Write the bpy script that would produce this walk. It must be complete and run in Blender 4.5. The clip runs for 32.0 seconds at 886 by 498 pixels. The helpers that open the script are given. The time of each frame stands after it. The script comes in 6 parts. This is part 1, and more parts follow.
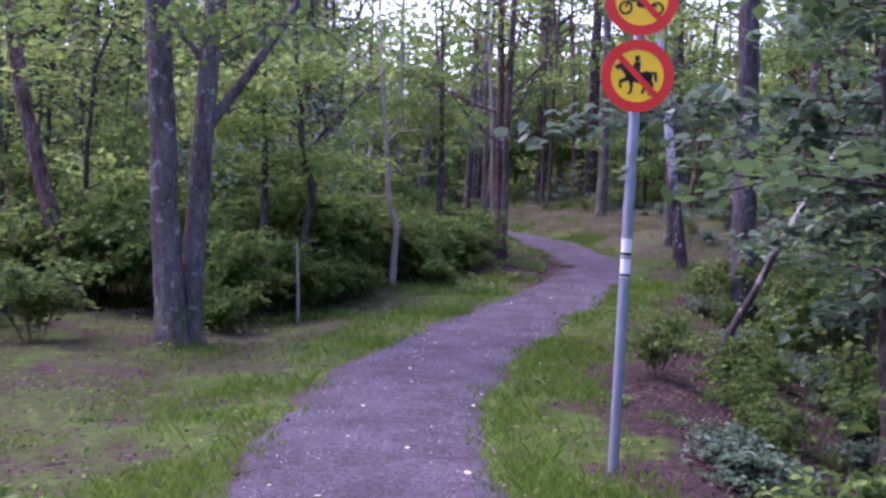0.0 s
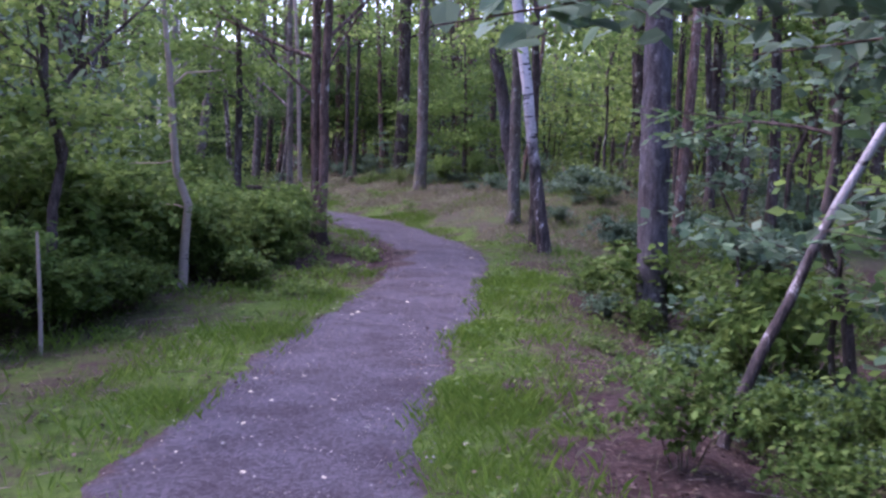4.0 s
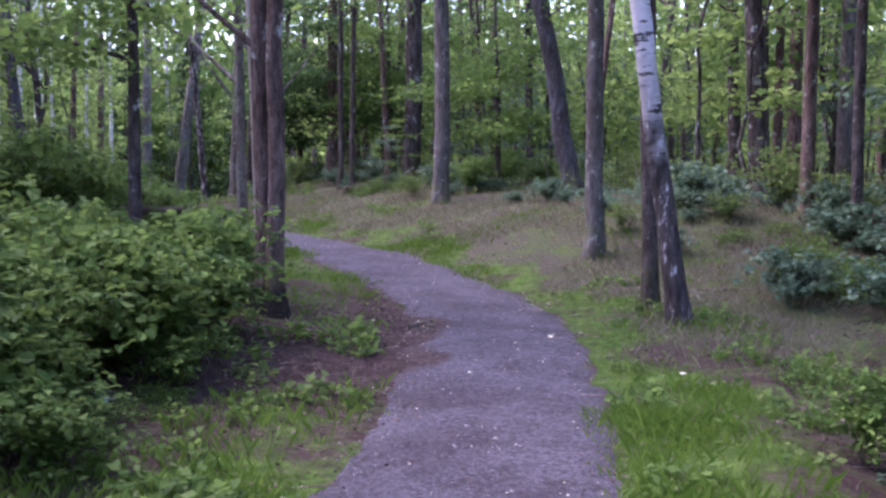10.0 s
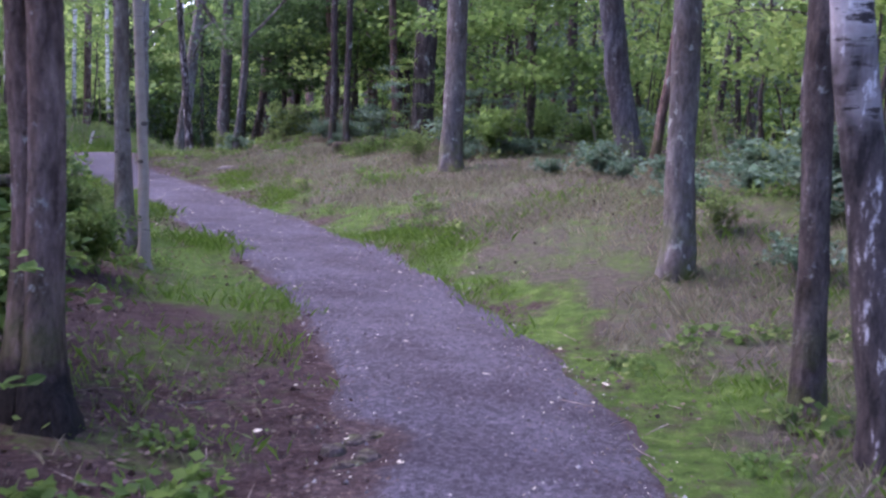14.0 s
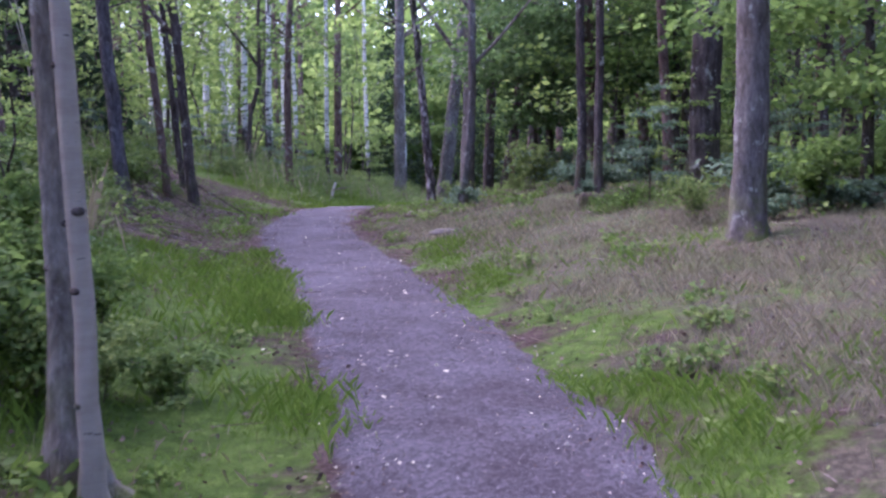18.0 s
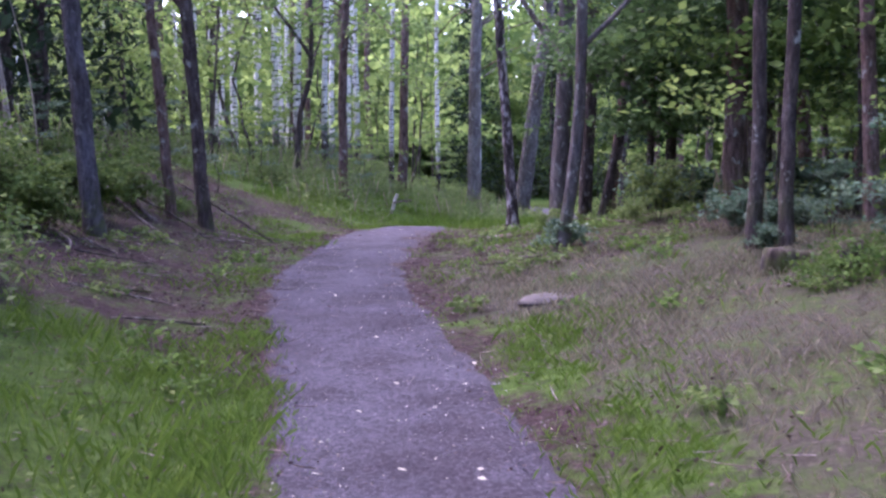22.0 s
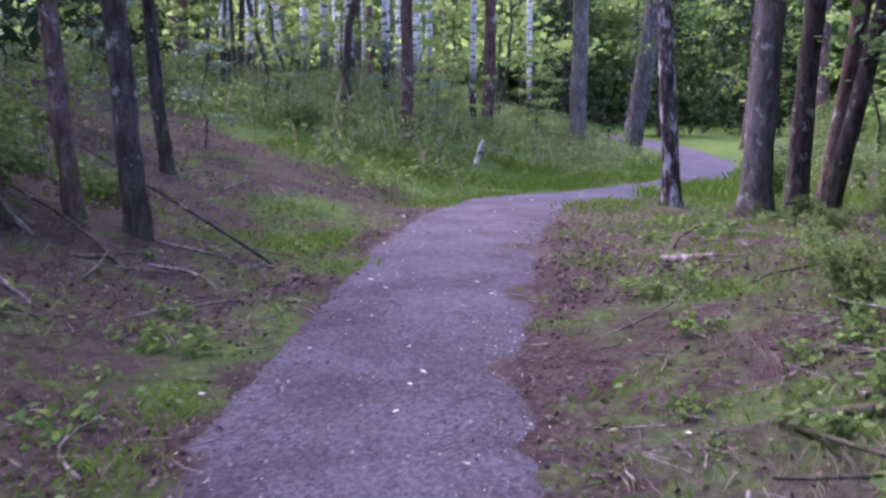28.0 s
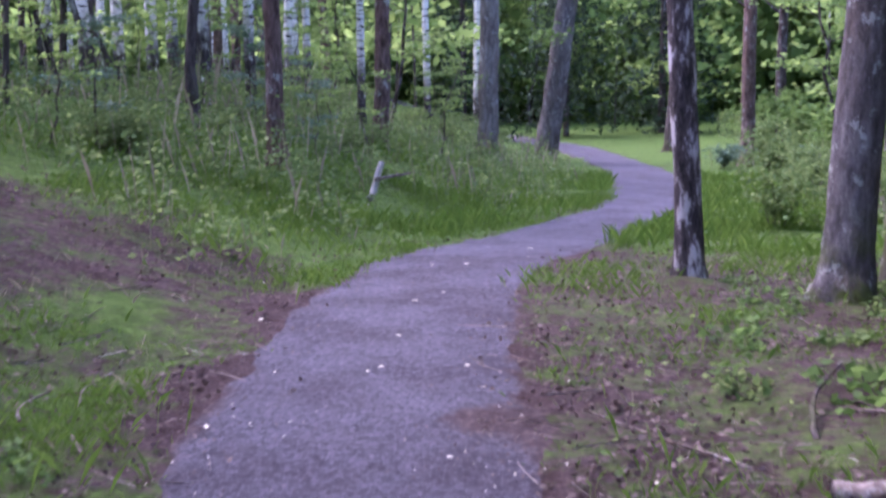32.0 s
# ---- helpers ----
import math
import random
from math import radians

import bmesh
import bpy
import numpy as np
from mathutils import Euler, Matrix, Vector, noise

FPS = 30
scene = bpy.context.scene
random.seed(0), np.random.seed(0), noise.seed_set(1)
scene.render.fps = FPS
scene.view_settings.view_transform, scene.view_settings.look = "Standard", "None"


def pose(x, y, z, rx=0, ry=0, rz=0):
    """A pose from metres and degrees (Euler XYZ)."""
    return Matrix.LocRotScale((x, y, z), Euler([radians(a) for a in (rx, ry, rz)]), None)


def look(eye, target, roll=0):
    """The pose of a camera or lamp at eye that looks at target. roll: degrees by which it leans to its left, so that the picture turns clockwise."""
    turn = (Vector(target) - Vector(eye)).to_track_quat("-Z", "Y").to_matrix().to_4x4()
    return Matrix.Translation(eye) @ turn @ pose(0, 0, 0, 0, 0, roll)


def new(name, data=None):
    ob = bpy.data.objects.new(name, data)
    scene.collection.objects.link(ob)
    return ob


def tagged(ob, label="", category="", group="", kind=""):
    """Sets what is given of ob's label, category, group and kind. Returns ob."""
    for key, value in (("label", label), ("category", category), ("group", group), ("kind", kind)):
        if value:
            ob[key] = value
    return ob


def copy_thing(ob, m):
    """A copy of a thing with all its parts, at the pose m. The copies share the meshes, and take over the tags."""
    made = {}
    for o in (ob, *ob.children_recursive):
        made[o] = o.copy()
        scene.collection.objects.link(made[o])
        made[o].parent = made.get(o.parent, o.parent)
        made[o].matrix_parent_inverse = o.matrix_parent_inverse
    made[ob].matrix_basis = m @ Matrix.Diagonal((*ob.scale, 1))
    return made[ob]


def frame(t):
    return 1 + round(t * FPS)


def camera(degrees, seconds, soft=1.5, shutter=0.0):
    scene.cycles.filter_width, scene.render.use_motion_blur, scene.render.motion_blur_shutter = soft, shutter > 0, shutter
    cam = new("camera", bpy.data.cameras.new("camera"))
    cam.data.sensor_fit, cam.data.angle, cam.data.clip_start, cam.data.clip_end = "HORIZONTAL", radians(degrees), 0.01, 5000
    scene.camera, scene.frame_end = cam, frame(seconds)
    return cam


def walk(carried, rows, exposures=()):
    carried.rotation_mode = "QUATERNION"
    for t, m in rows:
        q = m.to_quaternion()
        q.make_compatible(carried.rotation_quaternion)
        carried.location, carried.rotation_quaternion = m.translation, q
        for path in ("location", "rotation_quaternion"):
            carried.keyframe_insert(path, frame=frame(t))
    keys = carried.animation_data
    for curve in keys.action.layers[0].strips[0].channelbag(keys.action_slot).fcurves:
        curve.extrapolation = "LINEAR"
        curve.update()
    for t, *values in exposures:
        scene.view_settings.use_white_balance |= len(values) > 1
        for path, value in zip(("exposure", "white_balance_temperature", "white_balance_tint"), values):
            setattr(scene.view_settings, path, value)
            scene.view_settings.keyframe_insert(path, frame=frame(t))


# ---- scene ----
cam = camera(44.0, 32.0, soft=2.6, shutter=0.45)
PATH = [
    (0, (1.286, -6.291, 1.677), (0.889, -4.335, 1.554), 1.3),
    (0.5, (1.012, -5.870, 1.660), (0.678, -3.902, 1.536), 1.0),
    (1, (0.823, -5.437, 1.633), (0.553, -3.459, 1.510), 0.6),
    (1.5, (0.636, -4.959, 1.621), (0.427, -2.973, 1.500), 0.2),
    (2, (0.434, -4.438, 1.612), (0.286, -2.447, 1.495), 0.2),
    (2.5, (0.284, -3.868, 1.601), (0.188, -1.874, 1.478), 0.3),
    (3, (0.091, -3.259, 1.578), (0.050, -1.264, 1.442), 0.7),
    (3.5, (0.011, -2.638, 1.550), (0.013, -0.644, 1.391), 1.2),
    (5.5, (0.000, -0.000, 1.450), (0.001, 1.994, 1.290), 1.7),
    (6, (-0.037, 0.613, 1.454), (-0.060, 2.609, 1.321), 1.3),
    (6.5, (-0.090, 1.225, 1.440), (-0.127, 3.220, 1.308), 1.0),
    (7, (-0.133, 1.836, 1.428), (-0.174, 3.833, 1.335), 0.7),
    (7.5, (-0.188, 2.449, 1.436), (-0.197, 4.445, 1.313), 0.5),
    (8, (-0.224, 3.063, 1.448), (-0.199, 5.056, 1.286), 0.4),
    (8.5, (-0.248, 3.676, 1.456), (-0.212, 5.668, 1.280), 0.3),
    (9, (-0.278, 4.289, 1.455), (-0.253, 6.282, 1.290), 0.1),
    (9.5, (-0.310, 4.903, 1.466), (-0.315, 6.899, 1.340), 0.0),
    (10, (-0.320, 5.515, 1.459), (-0.335, 7.510, 1.308), -0.1),
    (10.5, (-0.307, 6.128, 1.453), (-0.316, 8.120, 1.273), -0.0),
    (11, (-0.288, 6.741, 1.446), (-0.292, 8.729, 1.233), 0.2),
    (11.5, (-0.247, 7.354, 1.450), (-0.261, 9.342, 1.228), 0.8),
    (12, (-0.199, 7.967, 1.471), (-0.224, 9.957, 1.269), 1.5),
    (12.5, (-0.158, 8.577, 1.488), (-0.194, 10.567, 1.287), 1.6),
    (13, (-0.137, 9.183, 1.485), (-0.179, 11.173, 1.297), 1.8),
    (13.5, (-0.106, 9.792, 1.488), (-0.158, 11.780, 1.276), 1.9),
    (15.5, (0.128, 12.236, 1.485), (-0.086, 14.208, 1.226), -0.1),
    (16, (0.101, 12.849, 1.517), (-0.211, 14.814, 1.307), 0.2),
    (16.5, (0.010, 13.461, 1.564), (-0.483, 15.392, 1.391), -0.1),
    (17, (-0.079, 14.071, 1.574), (-0.612, 15.990, 1.392), -0.7),
    (17.5, (-0.150, 14.681, 1.569), (-0.713, 16.590, 1.379), -1.2),
    (18, (-0.240, 15.287, 1.568), (-0.830, 17.190, 1.392), -1.2),
    (18.5, (-0.332, 15.894, 1.588), (-0.984, 17.778, 1.429), -1.1),
    (19, (-0.422, 16.504, 1.626), (-1.237, 18.324, 1.473), -1.1),
    (19.5, (-0.611, 17.092, 1.661), (-1.486, 18.883, 1.503), -1.0),
    (20, (-0.827, 17.669, 1.679), (-1.692, 19.466, 1.535), -0.9),
    (20.5, (-1.078, 18.233, 1.698), (-1.916, 20.045, 1.582), -0.8),
    (21, (-1.338, 18.792, 1.731), (-2.137, 20.622, 1.615), -0.6),
    (21.5, (-1.609, 19.344, 1.761), (-2.350, 21.196, 1.613), -0.4),
    (22, (-1.874, 19.896, 1.785), (-2.588, 21.756, 1.606), -0.4),
    (22.5, (-2.117, 20.456, 1.802), (-2.960, 22.268, 1.709), -0.5),
    (23, (-2.382, 21.007, 1.805), (-3.254, 22.800, 1.657), -0.7),
    (23.5, (-2.618, 21.569, 1.793), (-3.522, 23.351, 1.695), -0.8),
    (24, (-2.853, 22.136, 1.786), (-3.768, 23.914, 1.729), -0.8),
    (24.5, (-3.137, 22.684, 1.794), (-4.041, 24.461, 1.637), -0.8),
    (25, (-3.422, 23.228, 1.798), (-4.319, 25.002, 1.576), -0.0),
    (25.5, (-3.697, 23.778, 1.809), (-4.593, 25.550, 1.565), 0.1),
    (27.5, (-4.689, 26.042, 1.959), (-5.562, 27.814, 1.648), -0.2),
    (28, (-4.962, 26.592, 1.975), (-5.793, 28.381, 1.646), -0.3),
    (28.5, (-5.234, 27.142, 1.990), (-6.031, 28.943, 1.642), -0.7),
    (29, (-5.544, 27.674, 2.006), (-6.306, 29.487, 1.643), -0.8),
    (29.5, (-5.829, 28.214, 2.013), (-6.566, 30.037, 1.645), -1.0),
    (30, (-6.107, 28.759, 2.016), (-6.821, 30.599, 1.691), -1.1),
    (30.5, (-6.356, 29.317, 2.018), (-7.049, 31.161, 1.673), -1.0),
    (31, (-6.593, 29.877, 2.008), (-7.260, 31.722, 1.615), -0.7),
    (31.5, (-6.808, 30.448, 1.997), (-7.454, 32.294, 1.578), -0.5),
    (32, (-7.001, 31.025, 1.944), (-7.640, 32.890, 1.605), -0.8),
]
walk(cam, [(t, look(eye, target, roll)) for t, eye, target, roll in PATH],
     exposures=[(0.0, 2.22, 5900, 56), (3.0, 2.25, 5800, 48), (9.0, 2.5, 5850, 40), (13.0, 2.64, 5750, 41), (19.0, 2.78, 5700, 44), (23.0, 2.82, 5800, 48), (25.0, 2.86, 5850, 50), (32.0, 2.93, 5550, 44)])

# ---- world and sun: a dull evening sky over the canopy ----
world = bpy.data.worlds.new("sky")
scene.world = world
world.use_nodes = True
wt = world.node_tree
sky = wt.nodes.new("ShaderNodeTexSky")
sky.sky_type = "NISHITA"
sky.sun_disc = False
sky.sun_elevation = radians(57)
sky.sun_rotation = radians(-73)
sky.air_density, sky.dust_density, sky.ozone_density = 1.0, 2.0, 1.0
wt.nodes["Background"].inputs["Strength"].default_value = 0.15
wt.links.new(sky.outputs["Color"], wt.nodes["Background"].inputs["Color"])
sun_data = bpy.data.lights.new("sun", "SUN")
sun_data.energy, sun_data.angle, sun_data.color = 1.2, radians(45), (1.0, 0.97, 0.93)
sun = new("sun", sun_data)
sun.matrix_world = look((-10, 3, 16), (0, 0, 0))


# ---- materials ----
class Mat:
    """A node material under construction."""

    def __init__(self, name):
        self.m = bpy.data.materials.new(name)
        self.m.use_nodes = True
        self.t = self.m.node_tree
        self.b = self.t.nodes["Principled BSDF"]

    def node(self, kind, **values):
        n = self.t.nodes.new(kind)
        for k, v in values.items():
            n.inputs[k].default_value = v
        return n

    def link(self, a, b):
        self.t.links.new(a, b)

    def coords(self, scale=(1, 1, 1), source="Object"):
        c, mp = self.node("ShaderNodeTexCoord"), self.node("ShaderNodeMapping", Scale=scale)
        self.link(c.outputs[source], mp.inputs["Vector"])
        return mp.outputs["Vector"]

    def noise(self, vec, scale, detail=4.0, rough=0.6):
        n = self.node("ShaderNodeTexNoise", Scale=scale, Detail=detail, Roughness=rough)
        if vec is not None:
            self.link(vec, n.inputs["Vector"])
        return n.outputs["Fac"]

    def ramp(self, fac, stops):
        r = self.t.nodes.new("ShaderNodeValToRGB")
        e = r.color_ramp.elements
        while len(e) < len(stops):
            e.new(0.5)
        for el, (p, c) in zip(e, stops):
            el.position, el.color = p, (*c, 1)
        self.link(fac, r.inputs["Fac"])
        return r.outputs["Color"]

    def mix(self, fac, a, b, blend="MIX"):
        n = self.t.nodes.new("ShaderNodeMix")
        n.data_type, n.blend_type = "RGBA", blend
        for sock, v in ((n.inputs[0], fac), (n.inputs[6], a), (n.inputs[7], b)):
            if isinstance(v, (int, float)):
                sock.default_value = v
            elif isinstance(v, tuple):
                sock.default_value = (*v, 1)
            else:
                self.link(v, sock)
        return n.outputs[2]

    def math(self, op, a, b):
        n = self.t.nodes.new("ShaderNodeMath")
        n.operation = op
        for sock, v in zip(n.inputs, (a, b)):
            if isinstance(v, (int, float)):
                sock.default_value = v
            else:
                self.link(v, sock)
        return n.outputs[0]

    def attr(self, name):
        n = self.t.nodes.new("ShaderNodeAttribute")
        n.attribute_name = name
        return n.outputs["Fac"]

    def step(self, fac, lo, hi):
        return self.ramp(fac, [(lo, (0, 0, 0)), (hi, (1, 1, 1))])

    def bump(self, fac, strength, distance=0.02):
        n = self.node("ShaderNodeBump", Strength=strength, Distance=distance)
        self.link(fac, n.inputs["Height"])
        self.link(n.outputs["Normal"], self.b.inputs["Normal"])

    def done(self, color, rough=0.85, spec=0.3):
        if isinstance(color, tuple):
            self.b.inputs["Base Color"].default_value = (*color, 1)
        else:
            self.link(color, self.b.inputs["Base Color"])
        self.b.inputs["Roughness"].default_value = rough
        self.b.inputs["Specular IOR Level"].default_value = spec
        return self.m


def leaf_material(name, dark, mid, light, gloss=0.55, through_light=0.45, patch=0.35):
    k = Mat(name)
    g = k.node("ShaderNodeNewGeometry")
    c = k.ramp(g.outputs["Random Per Island"], [(0.0, dark), (0.55, mid), (1.0, light)])
    big = k.noise(k.coords(), 0.9, 2.0)
    c = k.mix(k.ramp(big, [(0.35, (0, 0, 0)), (0.7, (1, 1, 1))]), c, k.mix(1.0, c, (patch + 0.45, patch + 0.55, patch + 0.3), "MULTIPLY"))
    k.done(c, gloss, 0.13)
    tr = k.node("ShaderNodeBsdfTranslucent")
    k.link(k.mix(0.5, c, light), tr.inputs["Color"])
    mx = k.node("ShaderNodeMixShader", Fac=through_light)
    out = k.t.nodes["Material Output"]
    k.link(k.b.outputs[0], mx.inputs[1])
    k.link(tr.outputs[0], mx.inputs[2])
    k.link(mx.outputs[0], out.inputs["Surface"])
    return k.m


def bark_material(name, low, high, streak=7.0, moss=0.0, scale=1.0, lichen=(0.34, 0.34, 0.31), foot=0.0):
    k = Mat(name)
    split = k.noise(k.coords((1, 1, 0.26)), 15 * scale, 5.0, 0.7)
    grain = k.noise(k.coords((1, 1, 0.5)), 42 * scale, 4.0, 0.7)
    wide = k.noise(k.coords((1, 1, 0.5)), 2.6, 4.0, 0.65)
    c = k.ramp(split, [(0.36, low), (0.52, tuple((a + b) / 2 for a, b in zip(low, high))), (0.66, high)])
    c = k.mix(0.55, c, k.mix(1.0, c, k.ramp(grain, [(0.3, (0.25, 0.24, 0.24)), (0.7, (0.85, 0.85, 0.85))]), "OVERLAY"))
    c = k.mix(k.ramp(wide, [(0.42, (0, 0, 0)), (0.62, (1, 1, 1))]), c, k.mix(1.0, c, (0.62, 0.55, 0.5), "MULTIPLY"))
    spots = k.noise(k.coords((1, 1, 0.7)), streak, 6.0, 0.72)
    c = k.mix(k.ramp(spots, [(0.58, (0, 0, 0)), (0.64, (0.8, 0.8, 0.8))]), c, lichen)
    if moss:
        pos = k.node("ShaderNodeSeparateXYZ")
        k.link(k.coords(), pos.inputs[0])
        low_part = k.node("ShaderNodeMapRange")
        low_part.inputs[1].default_value, low_part.inputs[2].default_value = 0.75, 0.05
        k.link(pos.outputs["Z"], low_part.inputs[0])
        f = k.math("MULTIPLY", low_part.outputs[0], k.ramp(k.noise(k.coords(), 5.0), [(0.42, (0, 0, 0)), (0.6, (moss, moss, moss))]))
        c = k.mix(f, c, (0.075, 0.095, 0.018))
    if foot:
        deep = k.node("ShaderNodeSeparateXYZ")
        k.link(k.coords(), deep.inputs[0])
        scar = k.node("ShaderNodeMapRange")
        scar.inputs[1].default_value, scar.inputs[2].default_value = foot * 1.15, foot * 0.85
        k.link(k.math("ADD", deep.outputs["Z"], k.math("MULTIPLY", k.math("SUBTRACT", k.noise(k.coords(), 6.0), 0.5), 0.3)), scar.inputs[0])
        c = k.mix(scar.outputs[0], c, k.ramp(grain, [(0.3, (0.008, 0.007, 0.007)), (0.7, (0.035, 0.028, 0.025))]))
    k.bump(k.mix(0.35, split, grain), 1.0, 0.05)
    return k.done(c, 0.92, 0.12)


def birch_material(name, white=(0.62, 0.6, 0.6), dark_to=1.4, marks=0.4, flecks=0.64):
    k = Mat(name)
    bands = k.noise(k.coords((1.2, 1.2, 5)), 3.4, 5.0, 0.7)
    c = k.ramp(bands, [(marks, (0.03, 0.026, 0.026)), (marks + 0.06, white), (0.75, (white[0] * 0.75, white[1] * 0.7, white[2] * 0.71))])
    rough = k.noise(k.coords((1, 1, 0.3)), 11.0, 6.0, 0.75)
    old = k.ramp(rough, [(0.4, (0.02, 0.017, 0.017)), (flecks - 0.07, (0.085, 0.066, 0.064)), (flecks, white)])
    pos = k.node("ShaderNodeSeparateXYZ")
    k.link(k.coords(), pos.inputs[0])
    up = k.node("ShaderNodeMapRange")
    up.inputs[1].default_value, up.inputs[2].default_value = dark_to * 1.3, dark_to * 0.75
    k.link(k.math("ADD", k.math("MULTIPLY", k.noise(k.coords(), 2.4), 2.0), k.math("SUBTRACT", pos.outputs["Z"], 1.0)), up.inputs[0])
    if dark_to > 0:
        c = k.mix(up.outputs[0], c, old)
    k.bump(rough, 0.9, 0.03)
    return k.done(c, 0.8, 0.15)


BARK = {
    "brown": bark_material("brown_bark", (0.05, 0.031, 0.027), (0.23, 0.158, 0.14), moss=1.0),
    "grey": bark_material("grey_bark", (0.07, 0.061, 0.061), (0.19, 0.168, 0.163), streak=9.0, moss=1.0, scale=1.0),
    "dark": bark_material("dark_bark", (0.028, 0.022, 0.021), (0.128, 0.103, 0.097), moss=0.6),
    "pale": birch_material("aspen_bark", (0.33, 0.275, 0.235), -9.0, 0.33),
    "birch": birch_material("birch_bark", (0.74, 0.71, 0.67), marks=0.42),
    "old_birch": birch_material("old_birch_bark", (0.52, 0.48, 0.49), 1.9, flecks=0.65),
    "white_birch": birch_material("white_birch_bark", (0.46, 0.43, 0.41), -9.0, 0.34),
    "violet": bark_material("violet_grey_bark", (0.05, 0.046, 0.054), (0.14, 0.13, 0.143), streak=11.0, moss=0.9, scale=1.3, lichen=(0.2, 0.19, 0.19)),
    "lichen": bark_material("lichen_bark", (0.045, 0.03, 0.026), (0.2, 0.142, 0.128), streak=5.0, moss=1.0, lichen=(0.4, 0.39, 0.36), foot=0.34),
    "pale_grey": bark_material("pale_grey_bark", (0.1, 0.086, 0.078), (0.25, 0.225, 0.205), streak=6.0, moss=0.8, scale=0.9, lichen=(0.33, 0.32, 0.3)),
    "deadwood": bark_material("dead_wood", (0.09, 0.07, 0.06), (0.3, 0.25, 0.225), lichen=(0.38, 0.35, 0.33)),
    "half_birch": birch_material("half_dark_birch_bark", (0.42, 0.4, 0.4), 1.5),
    "mottled_birch": birch_material("mottled_birch_bark", (0.42, 0.38, 0.38), 9.0, flecks=0.59),
}
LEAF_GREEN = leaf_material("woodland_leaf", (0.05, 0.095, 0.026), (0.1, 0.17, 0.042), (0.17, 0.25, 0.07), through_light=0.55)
# Brighter copy of the leaf greens, coloured as if backlit.
LEAF_BRIGHT = leaf_material("backlit_tint_leaf", (0.1, 0.17, 0.045), (0.18, 0.27, 0.07), (0.28, 0.36, 0.11), through_light=0.6)
LEAF_COOL = leaf_material("hazel_leaf", (0.04, 0.075, 0.045), (0.085, 0.145, 0.09), (0.19, 0.26, 0.19), gloss=0.42, through_light=0.35)
LEAF_OAK = leaf_material("oak_leaf", (0.03, 0.062, 0.022), (0.055, 0.11, 0.038), (0.1, 0.165, 0.06), gloss=0.5, through_light=0.5)
LEAF_SHRUB = leaf_material("bramble_leaf", (0.03, 0.06, 0.014), (0.075, 0.135, 0.03), (0.15, 0.215, 0.06), gloss=0.6, through_light=0.4)
LEAF_HERB = leaf_material("herb_leaf", (0.05, 0.095, 0.026), (0.1, 0.16, 0.045), (0.21, 0.26, 0.095), gloss=0.6, through_light=0.5)
NEEDLE = leaf_material("spruce_needle", (0.012, 0.024, 0.012), (0.022, 0.042, 0.02), (0.045, 0.07, 0.035), gloss=0.8, through_light=0.15)
GRASS_GREEN = leaf_material("green_grass", (0.05, 0.1, 0.014), (0.09, 0.165, 0.022), (0.15, 0.225, 0.045), gloss=0.7, through_light=0.45, patch=0.45)
GRASS_DRY = leaf_material("dry_grass", (0.1, 0.09, 0.06), (0.18, 0.16, 0.112), (0.29, 0.255, 0.19), gloss=0.8, through_light=0.5, patch=0.5)
LITTER = leaf_material("dead_leaf", (0.04, 0.025, 0.024), (0.082, 0.053, 0.05), (0.16, 0.115, 0.108), gloss=0.8, through_light=0.1, patch=0.5)
PALE_LEAF = leaf_material("fallen_pale_leaf", (0.3, 0.24, 0.18), (0.5, 0.43, 0.36), (0.68, 0.62, 0.58), gloss=0.6, through_light=0.1, patch=0.6)


def soil_colour(k, v):
    fine = k.noise(v, 30, 6, 0.75)
    lumps = k.noise(v, 7, 4, 0.65)
    c = k.ramp(fine, [(0.3, (0.022, 0.014, 0.014)), (0.5, (0.06, 0.039, 0.037)), (0.72, (0.145, 0.1, 0.094))])
    return k.mix(k.step(lumps, 0.42, 0.62), c, k.mix(1.0, c, (0.6, 0.52, 0.5), "MULTIPLY")), fine


def ground_material():
    k = Mat("woodland_soil")
    v = k.coords()
    soil, fine = soil_colour(k, v)
    mid, wide, tuft = k.noise(v, 9, 4), k.noise(v, 1.7, 5, 0.65), k.noise(v, 55, 3, 0.7)
    moss = k.ramp(mid, [(0.3, (0.03, 0.055, 0.01)), (0.5, (0.055, 0.095, 0.017)), (0.72, (0.095, 0.14, 0.032))])
    moss = k.mix(0.5, moss, k.mix(1.0, moss, k.ramp(tuft, [(0.3, (0.2, 0.2, 0.2)), (0.7, (0.9, 0.9, 0.9))]), "OVERLAY"))
    thatch = k.ramp(k.noise(v, 24, 6, 0.78), [(0.3, (0.026, 0.022, 0.017)), (0.5, (0.068, 0.058, 0.043)), (0.72, (0.15, 0.128, 0.1))])
    c = k.mix(k.step(k.math("ADD", k.attr("straw"), k.math("SUBTRACT", k.noise(v, 2.6, 4), 0.5)), 0.38, 0.6), soil, thatch)
    c = k.mix(k.step(k.math("ADD", k.attr("moss"), k.math("ADD", k.math("MULTIPLY", k.math("SUBTRACT", wide, 0.5), 1.7), k.math("MULTIPLY", k.math("SUBTRACT", k.noise(v, 11, 5, 0.7), 0.5), 1.5))), 0.3, 0.85), c, moss)
    k.bump(k.mix(0.45, fine, k.noise(v, 9, 5, 0.7)), 1.0, 0.05)
    return k.done(c, 0.95, 0.1)


